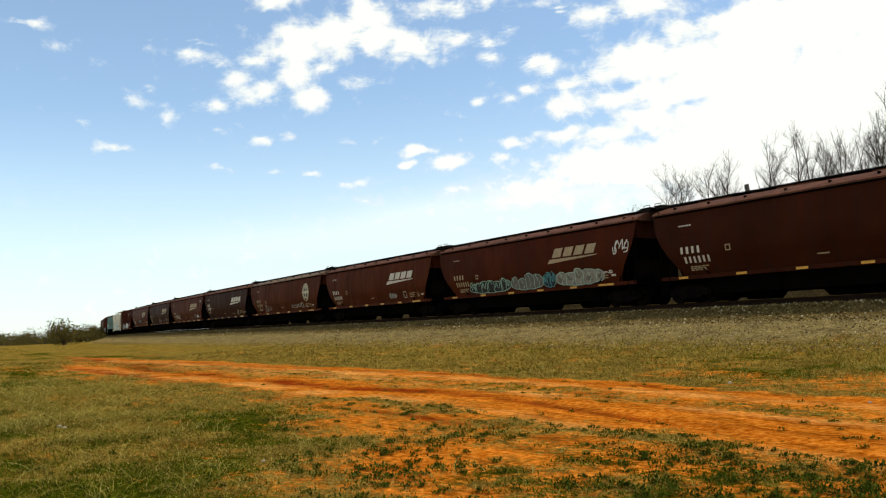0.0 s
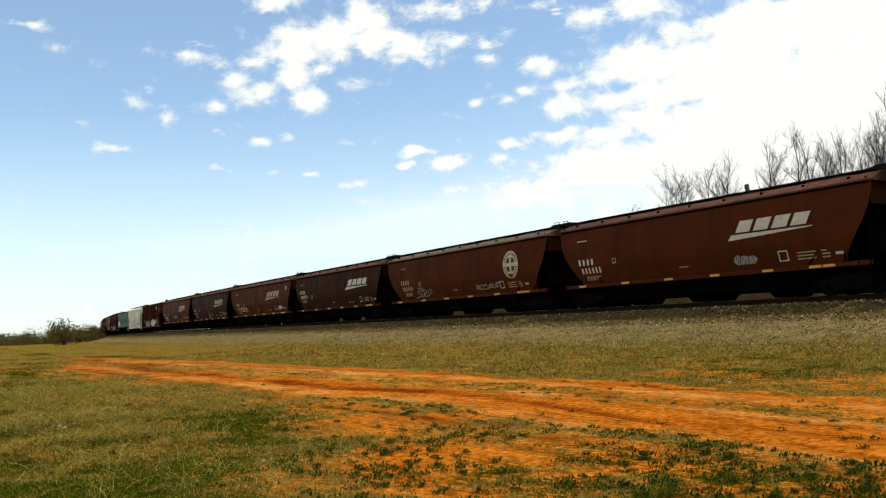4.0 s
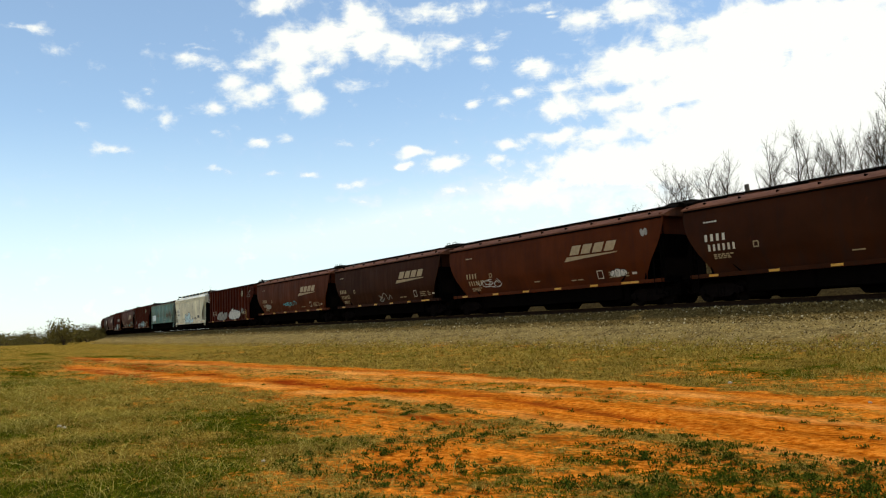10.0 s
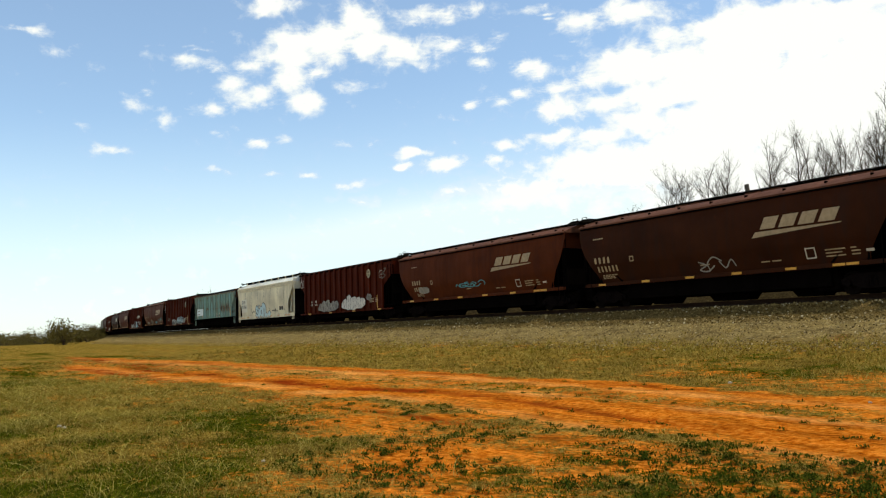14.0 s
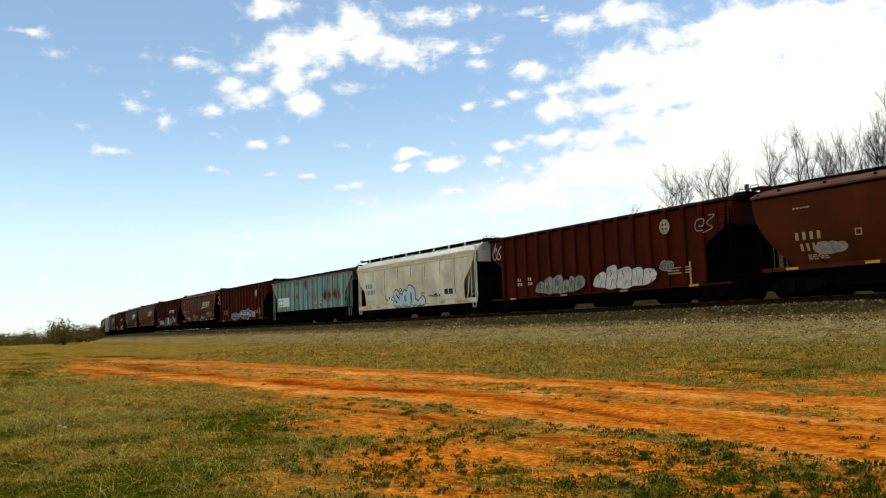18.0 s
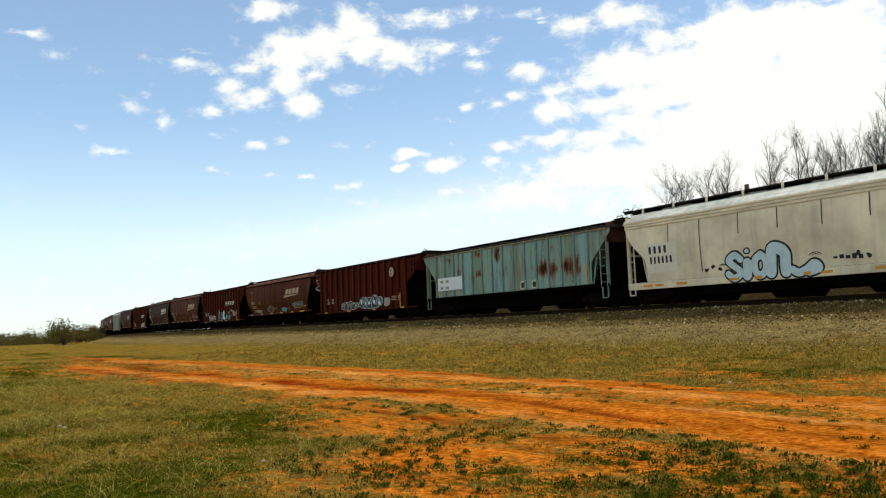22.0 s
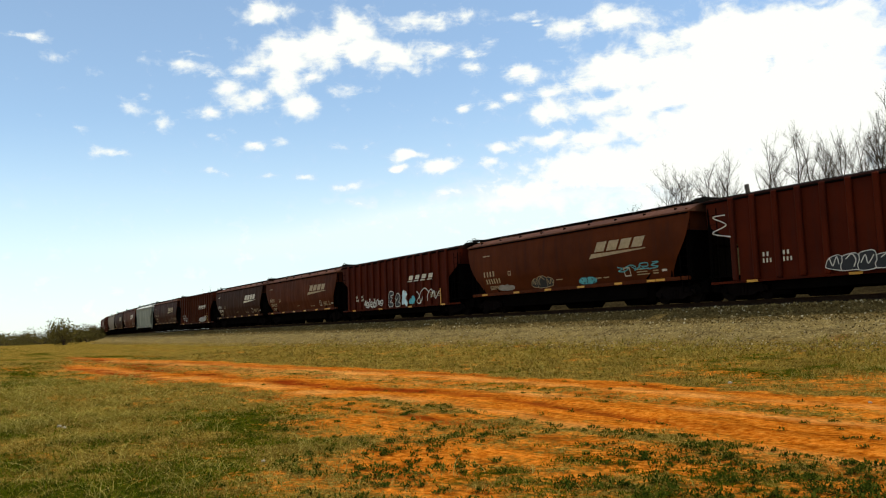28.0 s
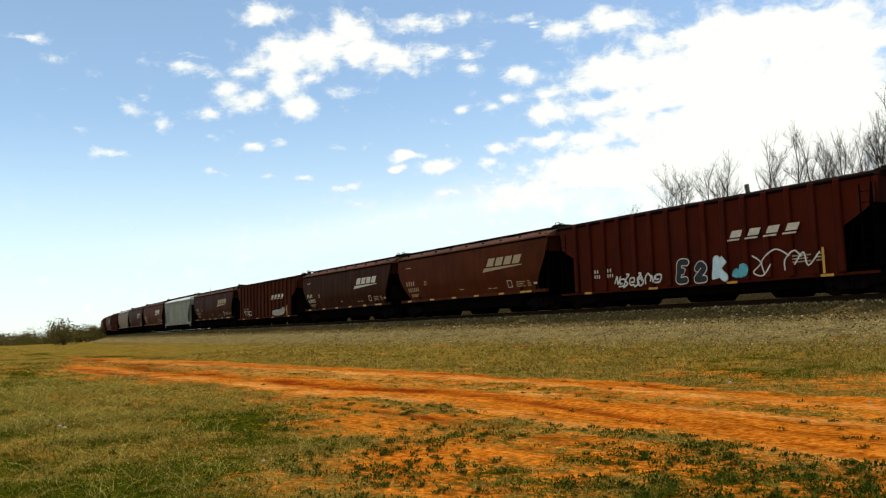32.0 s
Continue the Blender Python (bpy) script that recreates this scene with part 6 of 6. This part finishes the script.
def grow_grass():
    x, y, rs = scatter(46000, 51)
    keep = (bare_at(x, y) + rs.normal(size=len(x)) * 0.16 < 0.42) & (offset_from_line(x, y) > 4.6 + 3.6 * rs.rand(len(x)) ** 1.5)
    dry = keep & (rs.rand(len(x)) > lush_at(x, y) * 0.92)
    r = np.hypot(x, y)
    tall = 0.035 + 0.05 * rs.rand(len(x)) + 0.02 * np.clip(r / 20, 0, 3) + 0.20 * rs.rand(len(x)) ** 4 * np.clip((y - 13) / 3, 0, 1)
    me = blades("dry_grass", x[dry], y[dry], rs, 6, tall[dry], 0.0035, 1.2, DRY)
    tagged(new("dry_grass", me), "thin tan dry grass over the field", "grass", kind="stuff")
    x, y, rs = scatter(30000, 52)
    keep = (bare_at(x, y) + rs.normal(size=len(x)) * 0.16 < 0.40) & (offset_from_line(x, y) > 7.0) & (rs.rand(len(x)) < lush_at(x, y) * 1.2 + 0.04)
    tall = 0.03 + 0.05 * rs.rand(len(x)) + 0.01 * np.clip(np.hypot(x, y) / 20, 0, 3)
    me = blades("green_grass", x[keep], y[keep], rs, 8, tall[keep], 0.0045, 0.9, GREEN)
    tagged(new("green_grass", me), "short green spring grass in patches", "grass", kind="stuff")
    # bleached tall grass in the field's green corner
    x, y, rs = scatter(14000, 53, 6.5, 34.0)
    spot = np.exp(-((y / -x - 0.12) / 0.11) ** 2) * np.clip((-x - 10) / 5, 0.05, 1.3) + 0.22 * np.exp(-((y / -x - 0.33) / 0.16) ** 2)
    keep = rs.rand(len(x)) < 0.85 * spot * np.clip((fractal(x, y, 1.0, 59, 3) - 0.40) * 5, 0, 1) * np.clip((8 - y) / 2, 0, 1)
    tall = 0.12 + 0.30 * rs.rand(len(x)) ** 1.5 + 0.16 * np.exp(-((y / -x - 0.09) / 0.05) ** 2)
    me = blades("bleached_grass", x[keep], y[keep], rs, 12, tall[keep], 0.0024, 2.3, PALE, 0.09, 5)
    tagged(new("bleached_grass", me), "tall bleached winter grass in loose tufts", "grass", kind="stuff")
    # upright straw tufts along the foot of the bank
    x, y, rs = scatter(9000, 55, 14.0, 70.0)
    off = offset_from_line(x, y)
    keep = (off > 5.6) & (off < 15.5) & (rs.rand(len(x)) < 0.55 * np.clip((fractal(x, y, 1.6, 57, 3) - 0.44) * 6, 0, 1) * np.clip((16 - off) / 8, 0.15, 1))
    tall = 0.10 + 0.30 * rs.rand(len(x)) ** 2
    me = blades("straw_tufts", x[keep], y[keep], rs, 9, tall[keep], 0.0042, 1.1, PALE, 0.07, 3)
    tagged(new("straw_tufts", me), "upright straw-coloured grass tufts at the gravel edge", "grass", kind="stuff")


def grow_weeds():
    """Small broad-leaved clumps on the red earth."""
    x, y, rs = scatter(4600, 54, 5.0, 26.0)
    n = fractal(x, y, 1.5, 71, 3)
    keep = (y < 8.9) & (leaf_side(x, y) > 0.35) & (n + rs.normal(size=len(x)) * 0.14 > 0.57 - 0.14 * np.clip((x + 7.0) / 2.5, 0, 1)) & (road_at(x, y) < 0.6) | (rs.rand(len(x)) < 0.05) & (y < 19) & (x > -22)
    x, y = x[keep], y[keep]
    per = 46
    m = len(x) * per
    spread = np.repeat(0.022 + 0.05 * rs.rand(len(x)) ** 1.6, per)
    px, py = np.repeat(x, per) + rs.normal(size=m) * spread, np.repeat(y, per) + rs.normal(size=m) * spread
    pz = height_at(px, py)
    a = rs.rand(m) * 6.283
    l = 0.013 + 0.024 * rs.rand(m)
    w = l * 0.34
    up = 0.2 + 1.5 * rs.rand(m) ** 2
    base = np.stack([px, py, pz + 0.004 + 0.6 * spread * rs.rand(m) ** 1.5], -1)
    d = np.stack([np.cos(a), np.sin(a), up], -1) * l[:, None]
    s = np.stack([-np.sin(a), np.cos(a), 0 * a], -1) * w[:, None]
    verts = np.stack([base, base + d * 0.55 + s, base + d, base + d * 0.55 - s], 1).reshape(-1, 3)
    me = array_mesh("weeds", verts, np.arange(m * 4).reshape(-1, 4), WEED)
    tagged(new("weeds", me), "dark green low weeds scattered on red earth", "weeds", kind="stuff")


grow_grass()
grow_weeds()


def pale_rock(x, y, size, seed):
    """A weathered stone lying loose in the field."""
    rs = random.Random(seed)
    bm = bmesh.new()
    bmesh.ops.create_icosphere(bm, subdivisions=2, radius=size)
    for p in bm.verts:
        p.co = p.co * rs.uniform(0.78, 1.1)
        p.co.z *= 0.65
    me = bpy.data.meshes.new("pale_rock")
    bm.to_mesh(me)
    bm.free()
    me.materials.append(ROCK)
    ob = tagged(new("pale_rock", me), "small pale weathered stone lying in the field grass", "rock", "loose stones in the field")
    ob.location = (x, y, float(height_at(np.array([x]), np.array([y]))[0]) + size * 0.35)


for k, (x, y, size) in enumerate(((-11.56, 14.77, 0.045), (-9.05, 3.28, 0.026), (-15.29, 1.94, 0.045), (-14.96, 1.97, 0.032), (-7.37, 12.84, 0.035))):
    pale_rock(x, y, size, 400 + k)


# ======== what moves ========
def motions():
    """The train rolls past, its wheels turn, and the clouds drift."""
    walk(cloud_layer, [(0.0, pose(0, 0, CLOUD_Z)), (16.0, pose(-29.4, 1.7, CLOUD_Z)), (32.0, pose(-57.6, 3.4, CLOUD_Z))])
    for car, middle in TRAIN:
        rows = []
        for k in range(33):
            s = middle + train_shift(float(k))
            ax, ay, _ = line_at(s + 6.97)
            bx, by, _ = line_at(s - 6.97)
            rows.append((float(k), pose((ax + bx) / 2, (ay + by) / 2, RAIL_Z, 0, 0, math.degrees(math.atan2(ay - by, ax - bx)))))
        walk(car, rows)
    times = [k / 15.0 for k in range(481)]
    turns = [math.degrees(train_shift(t) / 0.42) for t in times]
    for ws in WHEELS:
        at = ws.location.copy()
        walk(ws, [(t, pose(at.x, at.y, at.z, 0, a, 0)) for t, a in zip(times, turns)])


motions()
